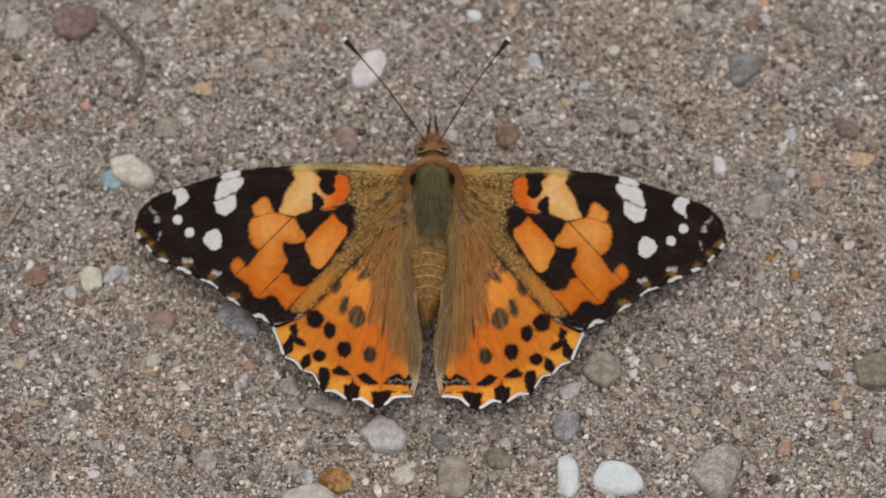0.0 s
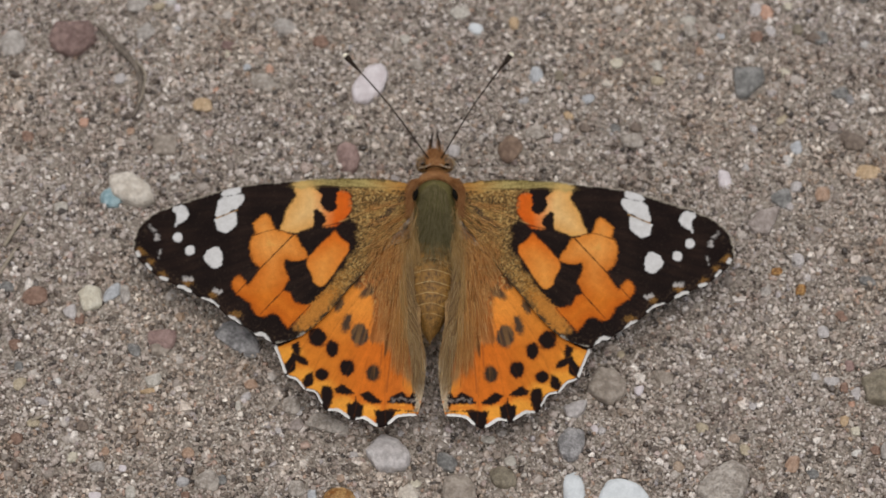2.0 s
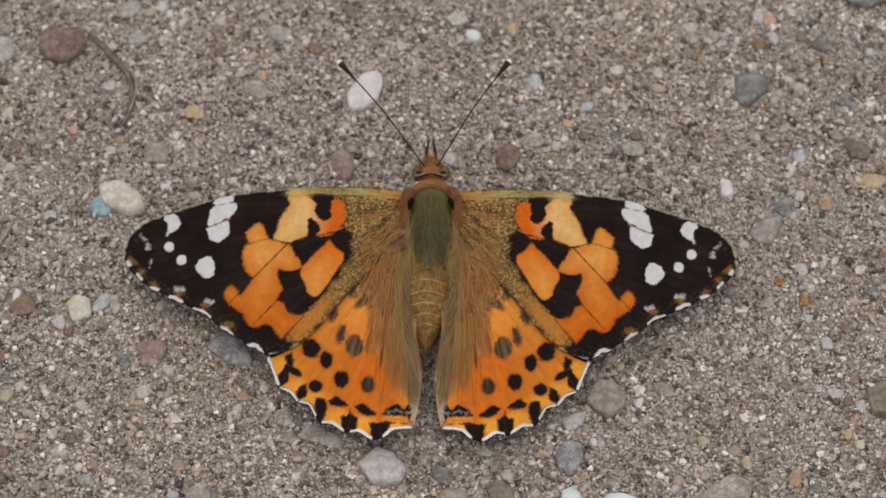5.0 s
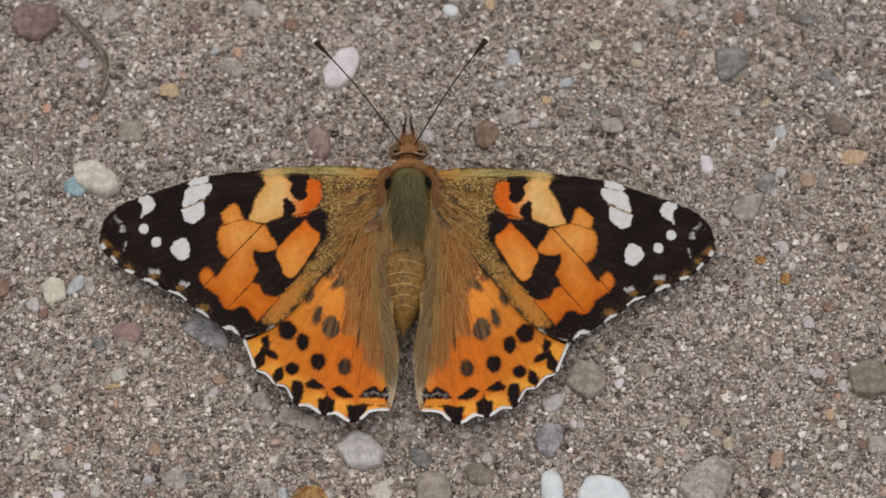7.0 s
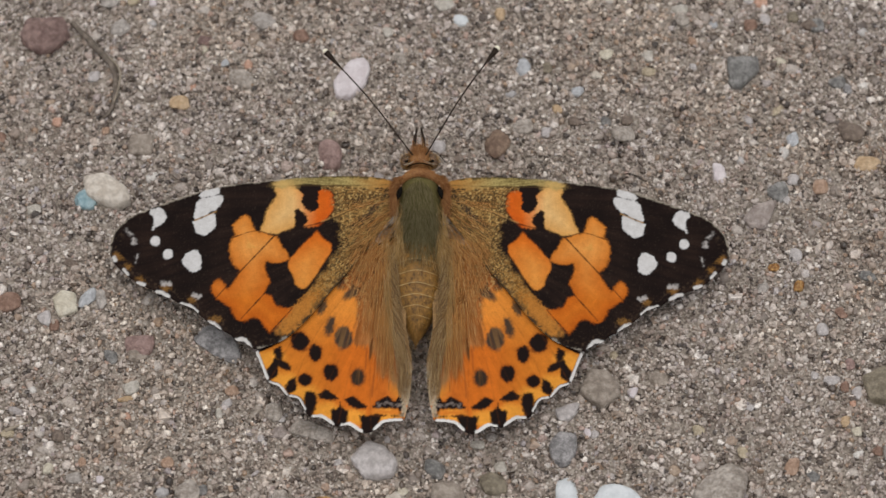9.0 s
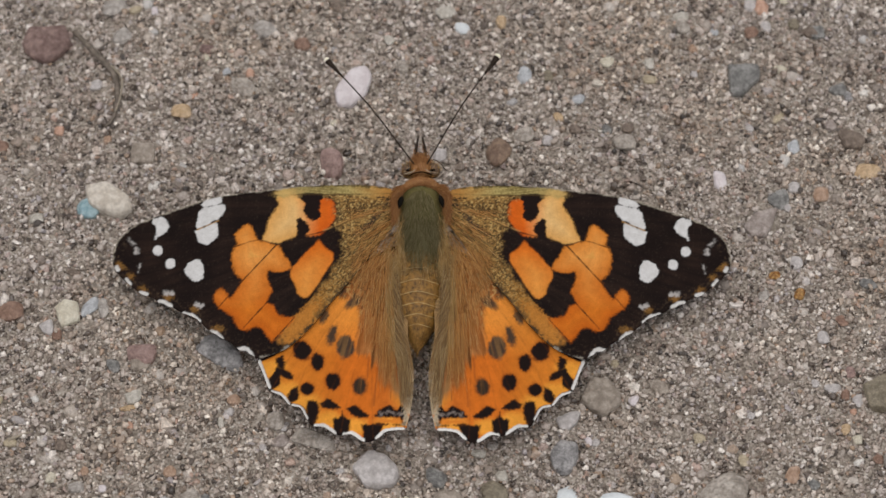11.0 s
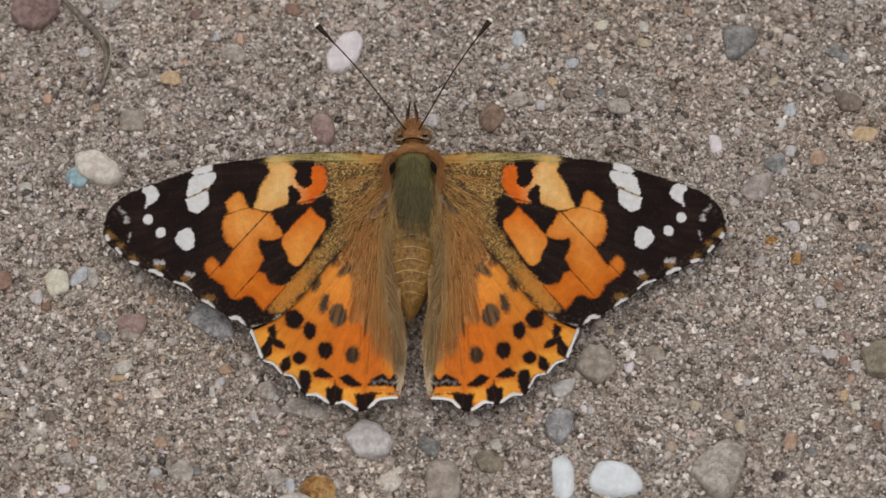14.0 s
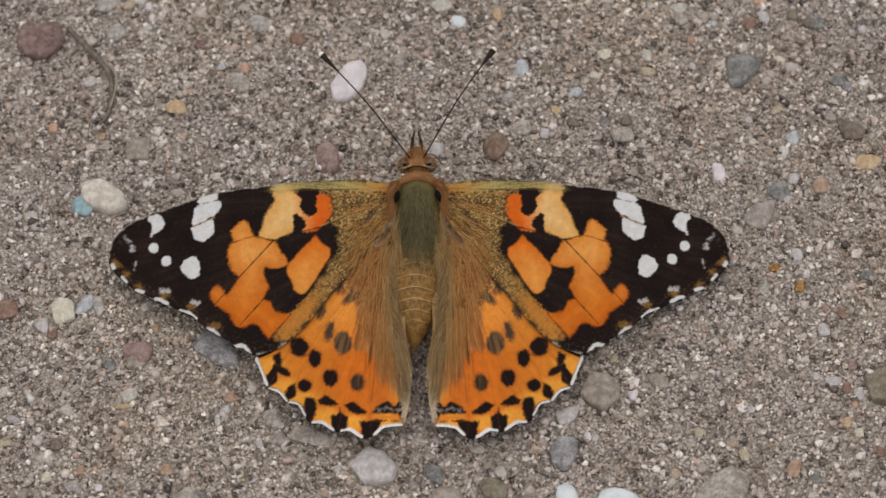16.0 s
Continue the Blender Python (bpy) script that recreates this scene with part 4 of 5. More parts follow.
    p.patch(FW_BAR, DARK, 0.08)
    p.patch(FW_BAR_LOWER, DARK, 0.08)
    p.dot(11.9, 5.95, 1.0, 0.40, (0.62, 0.41, 0.14), 0.35, 1.5)
    p.line(FW_OUTLINE[3:16], 0.17, (0.40, 0.35, 0.28), 0.07, 0.9, 0.85)
    for w in (FW_WHITE_TIP, FW_WHITE_COSTAL, FW_WHITE_UPPER, FW_WHITE_LOWER, FW_WHITE_ROUND):
        p.patch(w, WHITE, 0.07, 0.8)
    p.line([(18.0, 3.62), (19.9, 2.88)], 0.10, (0.40, 0.22, 0.07), 0.06)
    for (d,) in FW_DOTS:
        p.dot(*d, 0.44, 0.48, WHITE, 0.07, 0.5)
    for w in FW_VEINS:
        p.line(w, 0.09, DARK, 0.06, 0.3, 0.85)
    p.line(FW_OUTLINE[1:5], 0.10, (0.07, 0.05, 0.02), 0.10, 1.6, 0.8)
    p.line([(2.6, 4.55), (5.4, 3.35), (8.6, 2.05)], 0.10, (0.48, 0.27, 0.09), 0.10, 0.6, 0.75)
    p.line([(3.0, 3.6), (5.2, 1.3), (6.9, -0.6)], 0.09, (0.42, 0.25, 0.09), 0.12, 0.8, 0.6)
    p.line([(2.4, 5.2), (7.0, 5.45), (11.5, 5.68)], 0.07, (0.10, 0.06, 0.02), 0.07, 0.4, 0.8)
    for k in range(4):
        p.line([(2.2, 4.4 - 0.5 * k), (7.4 - 0.5 * k, 3.6 - 2.6 * k)], 0.09, (0.07, 0.042, 0.018), 0.11, 1.6, 0.75)
        p.dot(3.2 + 0.9 * k, 3.9 - 0.9 * k, 0.35, 0.16, (0.045, 0.030, 0.020), 0.15, 2.5, -45, 0.8)
    for (d,) in FW_DUST:
        p.dot(*d, 0.34, 0.30, (0.25, 0.125, 0.034), 0.24, 2.4, 20, 0.85)
    for w in FW_PALE:
        p.line(w, 0.22, (0.50, 0.47, 0.45), 0.17, 1.8, 0.85)
    p.line([(14.2, -9.62), (12.9, -9.3), (11.8, -8.8)], 0.08, (0.40, 0.36, 0.30), 0.1, 1.5, 0.6)
    for w in FW_FRINGE:
        p.line(w, 0.34, (0.70, 0.68, 0.65), 0.08, 0.6)
    return p.rgb


def paint_hindwing(u, v):
    fib, down = fibres(u, v, 51), fibres(u, v, 53, (2.4, 6.0))
    p = Pigment(u, v, (0.5, 0.2, 0.02))
    p.rgb = blend((0.56, 0.135, 0.011), (0.62, 0.175, 0.014), np.clip((u - 6) / 6, 0, 1))
    p.rgb = blend(p.rgb, (0.46, 0.125, 0.02), 0.5 * np.clip((5 - u) / 3, 0, 1))
    p.rgb = blend(p.rgb, (0.70, 0.25, 0.032), np.clip((v + 10.0) / 3.5, 0, 1) * 0.9)
    p.rgb = blend(p.rgb, (0.66, 0.21, 0.02), np.clip((u - 7.0) / 3.0, 0, 1) * 0.6)
    p.rgb *= (0.88 + 0.24 * fib)[:, None] * np.array((0.98, 1.09, 1.3))
    for (d,) in HW_HEM:
        p.dot(*d, 1.25, 0.80, (0.78, 0.35, 0.045), 0.40, 1.0)
    p.dot(2.15, -14.0, 0.55, 1.1, (0.72, 0.30, 0.04), 0.5, 1.0, -12, 0.8)
    # brown scales and flat hair over the inner half: long streaks, thinning out over the orange
    brown = blend((0.105, 0.048, 0.015), (0.52, 0.25, 0.082), np.clip(down * 2.1 - 0.55, 0, 1))
    brown = blend(brown, (0.40, 0.13, 0.022), 0.6 * vnoise(u / 1.1, v / 2.5, 58) * np.clip((u - 2.9) / 1.2, 0, 1))
    brown = blend(brown, (0.24, 0.155, 0.075), 0.8 * np.clip((2.8 - u) / 0.8, 0, 1))
    brown = blend(brown, (0.055, 0.035, 0.02), np.clip((vnoise(u / 0.14, v / 0.16, 57) - 0.60) * 4, 0, 0.75) * np.clip((v + 7.5) / 3, 0, 1))
    brown = blend(brown, (0.50, 0.33, 0.13), np.clip((vnoise(u / 0.11, v / 0.13, 59) - 0.66) * 4, 0, 0.6) * np.clip((v + 8.5) / 3, 0, 1))
    inside = poly_distance(u, v, closed(HW_BROWN))
    thin = np.clip((v + 8.5) / -2.0, 0, 1)
    p.lay(inside + (down - 0.5) * (0.5 + 0.9 * thin), brown, 0.28, 0.9)
    p.rgb = blend(p.rgb, (0.26, 0.075, 0.014), np.clip((down - 0.56) * 5, 0, 0.6) * np.clip((inside < 2.2) * (v < -10) * (v > -14.6) * (u < 5.4), 0, 1))
    streak = np.clip(down * 2.6 - 0.95, 0, 0.75)
    faint = ((6.80, -8.97, 0.82, 1.12, -8, 0.92), (7.95, -7.75, 0.40, 0.95, 14, 0.9), (8.62, -5.9, 0.36, 0.8, 15, 0.9),
             (7.35, -3.6, 0.62, 0.5, 20, 0.85), (6.1, -4.75, 0.85, 0.42, -28, 0.85))
    for a, b, ra, rb, turn, weight in faint:
        p.dot(a, b, ra, rb, blend((0.050, 0.034, 0.024), (0.19, 0.105, 0.042), streak), 0.16, 1.0, turn, weight)
    p.dot(5.55, -12.6, 0.62, 0.80, blend((0.030, 0.020, 0.013), (0.22, 0.10, 0.03), streak), 0.20, 0.9, 0, 0.95)
    for a, b, ra, rb, turn in ((10.6, -9.03, 0.76, 0.92, -15), (9.28, -10.12, 0.56, 0.80, 0), (7.89, -12.13, 0.68, 0.80, 0), (10.16, -12.56, 0.64, 0.54, 30)):
        p.dot(a, b, ra + 0.12, rb + 0.12, (0.36, 0.085, 0.010), 0.22, 0.6, turn, 0.7)
        p.dot(a, b, ra, rb, DARK, 0.12, 0.8, turn)
    for w in HW_MARGIN:
        p.patch(w, DARK, 0.12, 0.9)
    p.patch(HW_EYESPOT, DARK, 0.12, 1.0)
    for w in ([(3.75, -15.3), (3.2, -15.15), (2.7, -15.35)], [(2.25, -15.3), (1.9, -15.45), (1.75, -15.95)]):
        p.line(w, 0.15, (0.19, 0.155, 0.14), 0.14, 2.2, 0.75)
    p.dot(2.9, -16.0, 1.05, 0.24, (0.62, 0.21, 0.025), 0.15, 1.2)
    p.line([(4.1, -16.25), (3.0, -16.32), (1.9, -16.42)], 0.09, DARK, 0.09, 1.2, 0.8)
    for w in HW_VEINS:
        p.line(w, 0.06, (0.16, 0.05, 0.010), 0.09, 0.5, 0.45)
    p.line([(1.25, -11.8), (1.2, -13.5), (1.35, -15.0), (1.6, -16.3)], 0.55, (0.44, 0.36, 0.25), 0.22, 2.5, 0.85)
    edge = poly_distance(u, v, closed(HW_OUTLINE, 3))
    p.lay(-edge - 0.24, DARK, 0.08, 0.4, np.clip((u - 1.6) * 4, 0, 1))
    for w in HW_FRINGE:
        p.line(w, 0.40, (0.72, 0.70, 0.67), 0.06, 0.4)
    return p.rgb


def wing_mesh(name, outline, paint, drop, side, dim, step=0.07):
    """A thin wing: a close lattice cut by its outline, with ribs and folds, coloured scale by scale."""
    edge = closed(outline, 6)
    (u0, v0), (u1, v1) = edge.min(0) - step, edge.max(0) + step
    us, vs = np.arange(u0, u1 + step, step), np.arange(v0, v1 + step, step)
    gu, gv = np.meshgrid(us, vs)
    u, v = gu.ravel(), gv.ravel()
    sd = poly_distance(u, v, edge)
    i = (np.arange(len(vs) - 1)[:, None] * len(us) + np.arange(len(us) - 1)).ravel()
    quads = np.stack([i, i + 1, i + len(us) + 1, i + len(us)], 1)
    quads = quads[(sd[quads] < 0).any(1)]
    used, quads = np.unique(quads, return_inverse=True)
    quads = quads.reshape(-1, 4)
    u, v, sd = u[used], v[used], sd[used]
    fine = np.array(spine([*edge, edge[0]], 8))
    for k in np.nonzero(sd > 0)[0]:
        j = np.argmin((fine[:, 0] - u[k]) ** 2 + (fine[:, 1] - v[k]) ** 2)
        u[k], v[k] = fine[j]
    a, r = np.arctan2(v - 4.0, u + 1.0), np.hypot(u + 1.0, v - 4.0)
    fold = 0.10 * np.sin(a * 22) * np.clip(r / 8, 0, 1) + 0.25 * (vnoise(u / 6, v / 6, 61) - 0.5)
    z = wing_height(u, v) - drop + fold - PIVOT_Z
    if side < 0:
        u = -u
    else:
        quads = quads[:, ::-1]
    au = np.abs(u)
    if side > 0:    # the white and cream marks of this wing sit a little further in
        au = au + 0.3 * np.clip((v - 1.0) / 3.0, 0, 1) * np.clip((au - 9.0) / 5.0, 0, 1) * np.clip((23.0 - au) / 4.0, 0, 1)
    rgb = paint(au, v)
    me = raw_mesh(name, np.stack([u, v, z], 1) * MM, quads[:, ::-1])
    rgb = rgb * np.where(rgb[:, :1] > 0.05, 0.95 - (0.95 - dim) * np.clip((au[:, None] - 6.5) / 2.0, 0, 1), 1.0) * np.where(rgb[:, :1] > 2.2 * rgb[:, 1:2], (1.04, 0.95, 0.95), (1, 1, 1))
    at = me.attributes.new("pigment", "FLOAT_COLOR", "POINT")
    at.data.foreach_set("color", np.concatenate([rgb, np.ones((len(rgb), 1))], 1).astype(np.float32).ravel())
    return me


def wing_pair(body, side):
    fore = part("forewing", wing_mesh("forewing", FW_OUTLINE, paint_forewing, 0.0, side, 0.77), WING, body,
                "black-tipped orange forewing with white spots", pose(0, 0, PIVOT_Z * MM))
    hind = part("hindwing", wing_mesh("hindwing", HW_OUTLINE, paint_hindwing, 0.35, side, 0.83), WING, body,
                "orange hindwing with black spots and white fringe", pose(0, 0, PIVOT_Z * MM))
    for w in (fore, hind):
        s = w.modifiers.new("thickness", "SOLIDIFY")
        s.thickness, s.offset = 0.05 * MM, 0
    # long hairs over the root of the wings and along the inner margin
    def at(u, v, lift):
        return np.stack([side * u, v, wing_height(u, v) + lift - PIVOT_Z], 1)
    def rays(n, u0, u1, v0, v1, spread):
        """Roots over a patch of wing, and ways that run out from the wing's root."""
        u, v = RNG.uniform(u0, u1, n), RNG.uniform(v0, v1, n)
        a = np.arctan2(v - 5.0, u + 0.4) + RNG.normal(0, spread, n)
        return u, v, np.stack([side * np.cos(a), np.sin(a), RNG.normal(0.0, 0.03, n)], 1)
    def combed(u, v, spread):
        """Ways that run down the wing, opening a little away from the body."""
        a = np.arctan2(v - 6.0, u - 2.4) + RNG.normal(0, spread, len(u))
        return np.stack([side * np.cos(a), np.sin(a), RNG.normal(0.0, 0.02, len(u))], 1)
    n = 1500
    u, v = RNG.uniform(2.6, 6.6, n), RNG.uniform(-8.6, 1.8, n)
    keep = (u < 5.0 + 0.35 * np.clip(v + 5.0, 0, 3)) & (v < 2.2 - 0.45 * u)
    u, v = u[keep], v[keep]
    part("hair", strands("hair", at(u, v, 0.0), combed(u, v, 0.06), RNG.uniform(0.7, 2.2, len(u)) * np.clip((v + 10.6) / 3.0, 0.35, 1), 0.028, 0.0, 0.08), HAIR_GOLD, hind, "flat golden-brown hair", None)
    n = 380
    u, v = RNG.uniform(2.5, 3.9, n), RNG.uniform(-11.0, -6.0, n)
    part("margin_hair", strands("margin_hair", at(u, v, 0.0), combed(u, v, 0.05), RNG.uniform(1.4, 3.0, n), 0.026, 0.0, 0.06), HAIR_GOLD, hind, "brown hair along the inner margin", None)
    # a pale ridge of hair, from which a soft grey fringe sweeps in towards the abdomen's tip and down the margin
    n = 260
    v = RNG.uniform(-8.8, 0.4, n)
    u = 2.85 + RNG.normal(0, 0.17, n) + 0.1 * np.sin(v)
    way = np.stack([side * RNG.normal(-0.02, 0.06, n), -np.ones(n), RNG.normal(0.0, 0.03, n)], 1)
    part("ridge_hair", strands("ridge_hair", at(u, v, 0.05), way, RNG.uniform(1.0, 2.2, n), 0.030, 0.0, 0.06), HAIR_PALE, hind, "pale tan ridge of hair", None)
    def inward(u, v, lean, length):
        """Shortens hairs that would close the gap over the abdomen and between the wings."""
        for _ in range(8):
            tip_u, tip_v = u - lean * length / np.hypot(1, lean), v - length / np.hypot(1, lean)
            edge = np.interp(tip_v, (-16.0, -13.5, -11.0, -9.6, -8.0, 0.0), (1.3, 0.85, 0.55, 0.7, 1.55, 1.95))
            length = np.where(tip_u < edge, length * 0.82, length)
        return length
    n = 430
    v = RNG.uniform(-9.6, -0.5, n)
    u = 2.6 + RNG.uniform(-0.9, 0.3, n) * np.where(v > -6.0, 0.6, 1.0)
    lean = 0.28 + 0.22 * np.clip((-2.0 - v) / 5.0, 0, 1) + RNG.normal(0, 0.08, n)
    way = np.stack([side * -lean, -np.ones(n), RNG.normal(-0.05, 0.05, n)], 1)
    part("fringe_hair", strands("fringe_hair", at(u, v, 0.06), way, inward(u, v, lean, RNG.uniform(1.6, 3.4, n)), 0.028, 0.05, 0.05), HAIR_GREY, hind, "greyish-tan hair sweeping towards the abdomen", None)
    n = 300
    k = RNG.random(n)
    v = -8.8 - 4.4 * k
    u = 2.4 - 0.75 * k + RNG.uniform(-0.8, 0.30, n)
    lean = 0.18 * (1 - k) + RNG.normal(0, 0.07, n)
    way = np.stack([side * -lean, -np.ones(n), RNG.normal(-0.02, 0.04, n)], 1)
    part("fringe_hair", strands("fringe_hair", at(u, v, 0.06), way, inward(u, v, lean, RNG.uniform(1.3, 3.0, n)), 0.028, 0.05, 0.05), HAIR_GREY, hind, "greyish-tan hair fringing the inner margin", None)
    u, v, way = rays(620, 1.9, 5.6, -1.5, 4.4, 0.12)
    part("hair", strands("hair", at(u, v, 0.02), way, RNG.uniform(0.6, 1.8, 620), 0.03, 0.0), HAIR_GOLD, fore, "short golden-brown hair", None)
    return fore, hind


def fuzz(name, centre, radii, count, length, width, lean, top_only=True):
    """Short hairs over an ellipsoid, combed along lean."""
    d = RNG.normal(size=(count, 3))
    d /= np.linalg.norm(d, axis=1, keepdims=True)
    if top_only:
        d[:, 2] = np.abs(d[:, 2])
    roots = np.asarray(centre) + d * radii
    way = d / np.asarray(radii) + np.asarray(lean) + RNG.normal(0, 0.12, (count, 3))
    return strands(name, roots, way, RNG.uniform(0.6, 1.25, count) * length, width, 0.1)


def build_butterfly():
    body = tagged(new("butterfly"), "orange, black and white butterfly resting with open wings on sand", "butterfly")
    body.location = (AXIS_X * MM, 0, 0)
    thorax = part("thorax", lathe([(6.5, 0.3, 4.9), (6.2, 1.2, 4.8), (5.2, 1.75, 4.75), (3.6, 1.95, 4.7), (1.8, 1.92, 4.6), (0.2, 1.65, 4.3), (-0.9, 1.1, 4.0), (-1.3, 0.5, 3.9)], 28, 0.92), OLIVE, body, "olive-green furry thorax")
    part("fur", fuzz("fur", (-0.05, 2.9, 4.72), (1.72, 4.0, 2.0), 4200, 0.62, 0.034, (0, -1.6, -0.1)), HAIR_OLIVE, thorax, "soft olive-green fur")
    part("fur", fuzz("fur", (-0.05, 1.3, 4.7), (1.95, 2.5, 1.92), 2200, 0.62, 0.034, (0, -1.6, -0.1)), HAIR_OLIVE, thorax, "soft olive-green fur")
    n = 520
    y = 1.6 - 3.6 * RNG.random(n) ** 1.3
    x = RNG.uniform(-1.75, 1.75, n)
    roots = np.stack([x, y, 6.62 - 0.42 * x * x - 0.16 * np.clip(1.6 - y, 0, 9)], 1)
    part("long_fur", strands("long_fur", roots, np.stack([0.10 * x + RNG.normal(0, 0.10, n), -np.ones(n), RNG.normal(-0.14, 0.05, n)], 1), RNG.uniform(0.8, 2.3, n), 0.032, 0.08), HAIR_OLIVE, thorax, "long olive fur thinning out over the abdomen")
    n = 300
    roots = np.stack([RNG.uniform(-1.9, 1.9, n), RNG.uniform(-2.6, 1.4, n), np.full(n, 5.6) + RNG.uniform(-0.2, 0.3, n)], 1)
    roots[:, 2] -= 0.35 * roots[:, 0] ** 2 * 0.6
    part("back_hair", strands("back_hair", roots, np.stack([RNG.normal(0, 0.12, n), -np.ones(n), RNG.normal(-0.12, 0.06, n)], 1), RNG.uniform(0.8, 2.0, n), 0.036, 0.1), HAIR_PALE, thorax, "olive-brown hair falling over the abdomen")
    # russet collar and shoulder strips frame the thorax; a black tube inside each imitates the gap's shade
    def furred(name, pts, radii, count, label, length=0.4):
        path = spine(pts, 6)
        rr = np.interp(np.linspace(0, 1, len(path)), np.linspace(0, 1, len(radii)), radii)
        ob = part(name, tube(bmesh.new(), [Vector(p) * MM for p in path], rr * MM, 12), RUSSET, body, label)
        k = RNG.uniform(0, len(path) - 1.001, count)
        q = np.array(path)
        low = k.astype(int)
        c = q[low] + (q[low + 1] - q[low]) * (k - low)[:, None]
        run = (q[low + 1] - q[low]) / np.linalg.norm(q[low + 1] - q[low], axis=1, keepdims=True)
        d = RNG.normal(size=(count, 3))
        d -= run * (d * run).sum(1)[:, None]
        d /= np.linalg.norm(d, axis=1, keepdims=True)
        part("fur", strands("fur", c + d * (rr[low] * 0.9)[:, None], d * 0.45 + run * 1.0 + RNG.normal(0, 0.15, (count, 3)), RNG.uniform(0.5, 1.2, count) * length, 0.045, 0.05), HAIR_RUSSET, ob, "short russet fur")
    furred("collar", [(-1.75, 5.45, 5.55), (-0.95, 5.85, 6.1), (0.0, 6.0, 6.3), (0.95, 5.85, 6.1), (1.75, 5.45, 5.55)], (0.22, 0.34, 0.40, 0.34, 0.22), 1700, "russet furry collar", 0.3)
    for s in (-1, 1):
        furred("shoulder_strip", [(s * 1.5, 5.75, 5.8), (s * 2.1, 5.0, 6.05), (s * 2.3, 3.9, 6.0), (s * 2.35, 2.4, 5.75)], (0.24, 0.28, 0.24, 0.08), 1000, "russet furry shoulder strip", 0.7)
        part("gap_shade", tube(bmesh.new(), [Vector(p) * MM for p in spine([(s * 1.62, 4.6, 6.25), (s * 1.8, 4.0, 6.4), (s * 1.95, 3.4, 6.2)], 4)], [0.05 * MM, 0.12 * MM, 0.2 * MM, 0.24 * MM, 0.24 * MM, 0.22 * MM, 0.18 * MM, 0.1 * MM, 0.04 * MM], 8), SHADE_BLACK, thorax, "dull black tube standing in for shade beside the shoulder strip")
    n = 420
    s = np.where(RNG.random(n) < 0.5, -1.0, 1.0)
    yy = 3.2 - 5.0 * RNG.random(n) ** 0.75
    roots = np.stack([s * (1.45 + 0.8 * RNG.random(n)), yy, 5.5 + 0.55 * RNG.random(n)], 1)
    way = np.stack([s * RNG.normal(0.12, 0.22, n), -np.ones(n), RNG.normal(0.0, 0.08, n)], 1)
    part("side_hair", strands("side_hair", roots, way, RNG.uniform(0.9, 2.4, n), 0.034, 0.1), HAIR_PALE, thorax, "pale brown hair along the thorax")
    def girth(q):
        return np.where(q < 0.6, 1.86 + 0.14 * np.sin(math.pi * np.minimum(q / 0.6, 1)), 1.86 * np.maximum(0.03, 1 - (np.maximum(q - 0.6, 0) / 0.4) ** 1.45)) * (1 + 0.03 * np.cos(q * 7 * 2 * math.pi))
    rings = [(-0.6 - 8.6 * q, float(girth(q)), 4.1 - 1.2 * q) for q in np.linspace(0, 1, 34)]
    abdomen = part("abdomen", lathe(rings, 26, 0.95), TAN, body, "tan ringed tapering abdomen", pose(-0.2 * MM, 0, 0, 0, 0, -2.5))
    for y in (-2.2, -3.3, -4.4, -5.4, -6.3, -7.1):
        q = (-0.6 - y) / 8.6
        r = float(girth(q))
        arc = [Vector((r * 1.01 * math.cos(a), y + 0.05 * math.sin(5 * a), 4.1 - 1.2 * q + 0.96 * r * math.sin(a))) * MM for a in np.linspace(0.55, math.pi - 0.5, 16)]
        part("ring", tube(bmesh.new(), arc, [0.036 * MM] * 3 + [0.028 * MM] * 10 + [0.036 * MM] * 3, 6), RING, abdomen, "thin pale ring")
    n = 620
    q = RNG.random(n)
    a = RNG.uniform(0.15, math.pi - 0.15, n)
    r = girth(q) * 0.98
    roots = np.stack([r * np.cos(a), -0.6 - 8.6 * q, 4.1 - 1.2 * q + 0.95 * r * np.sin(a)], 1)
    part("fur", strands("fur", roots, np.stack([0.15 * np.cos(a) - 0.12 * np.cos(a) * q * 3, -np.ones(n), 0.03 + RNG.normal(0, 0.05, n)], 1), RNG.uniform(0.25, 0.65, n), 0.035, 0.0, 0.1, 2), HAIR_TAN, abdomen, "short golden fur")
    head = part("head", lathe([(9.0, 0.25, 5.0), (8.7, 0.75, 5.0), (8.2, 1.02, 5.0), (7.6, 1.1, 5.0), (7.0, 0.8, 5.0), (6.8, 0.3, 5.0)], 20), RUSSET, body, "russet furry head")
    part("fur", fuzz("fur", (0, 8.0, 5.0), (0.85, 0.95, 1.0), 900, 0.5, 0.034, (0, 0.8, 0.1)), HAIR_RUSSET, head, "russet fur")
    part("crown_fur", fuzz("crown_fur", (0, 7.3, 5.1), (1.2, 0.5, 0.9), 420, 0.42, 0.030, (0, 0.3, 0.5)), HAIR_GOLD, head, "loose golden fur on the crown")
    # the shade in the crease behind the head, added as a thin black tube
    part("crease_shade", tube(bmesh.new(), [Vector(p) * MM for p in spine([(-1.15, 6.85, 5.7), (-0.5, 6.95, 6.1), (0.0, 6.98, 6.2), (0.5, 6.95, 6.1), (1.15, 6.85, 5.7)], 4)], [0.03 * MM] * 2 + [0.06 * MM] * 13 + [0.03 * MM] * 2, 8), SHADE_BLACK, head, "dull black tube standing in for the shaded crease behind the head")
    v, f = ico(3)
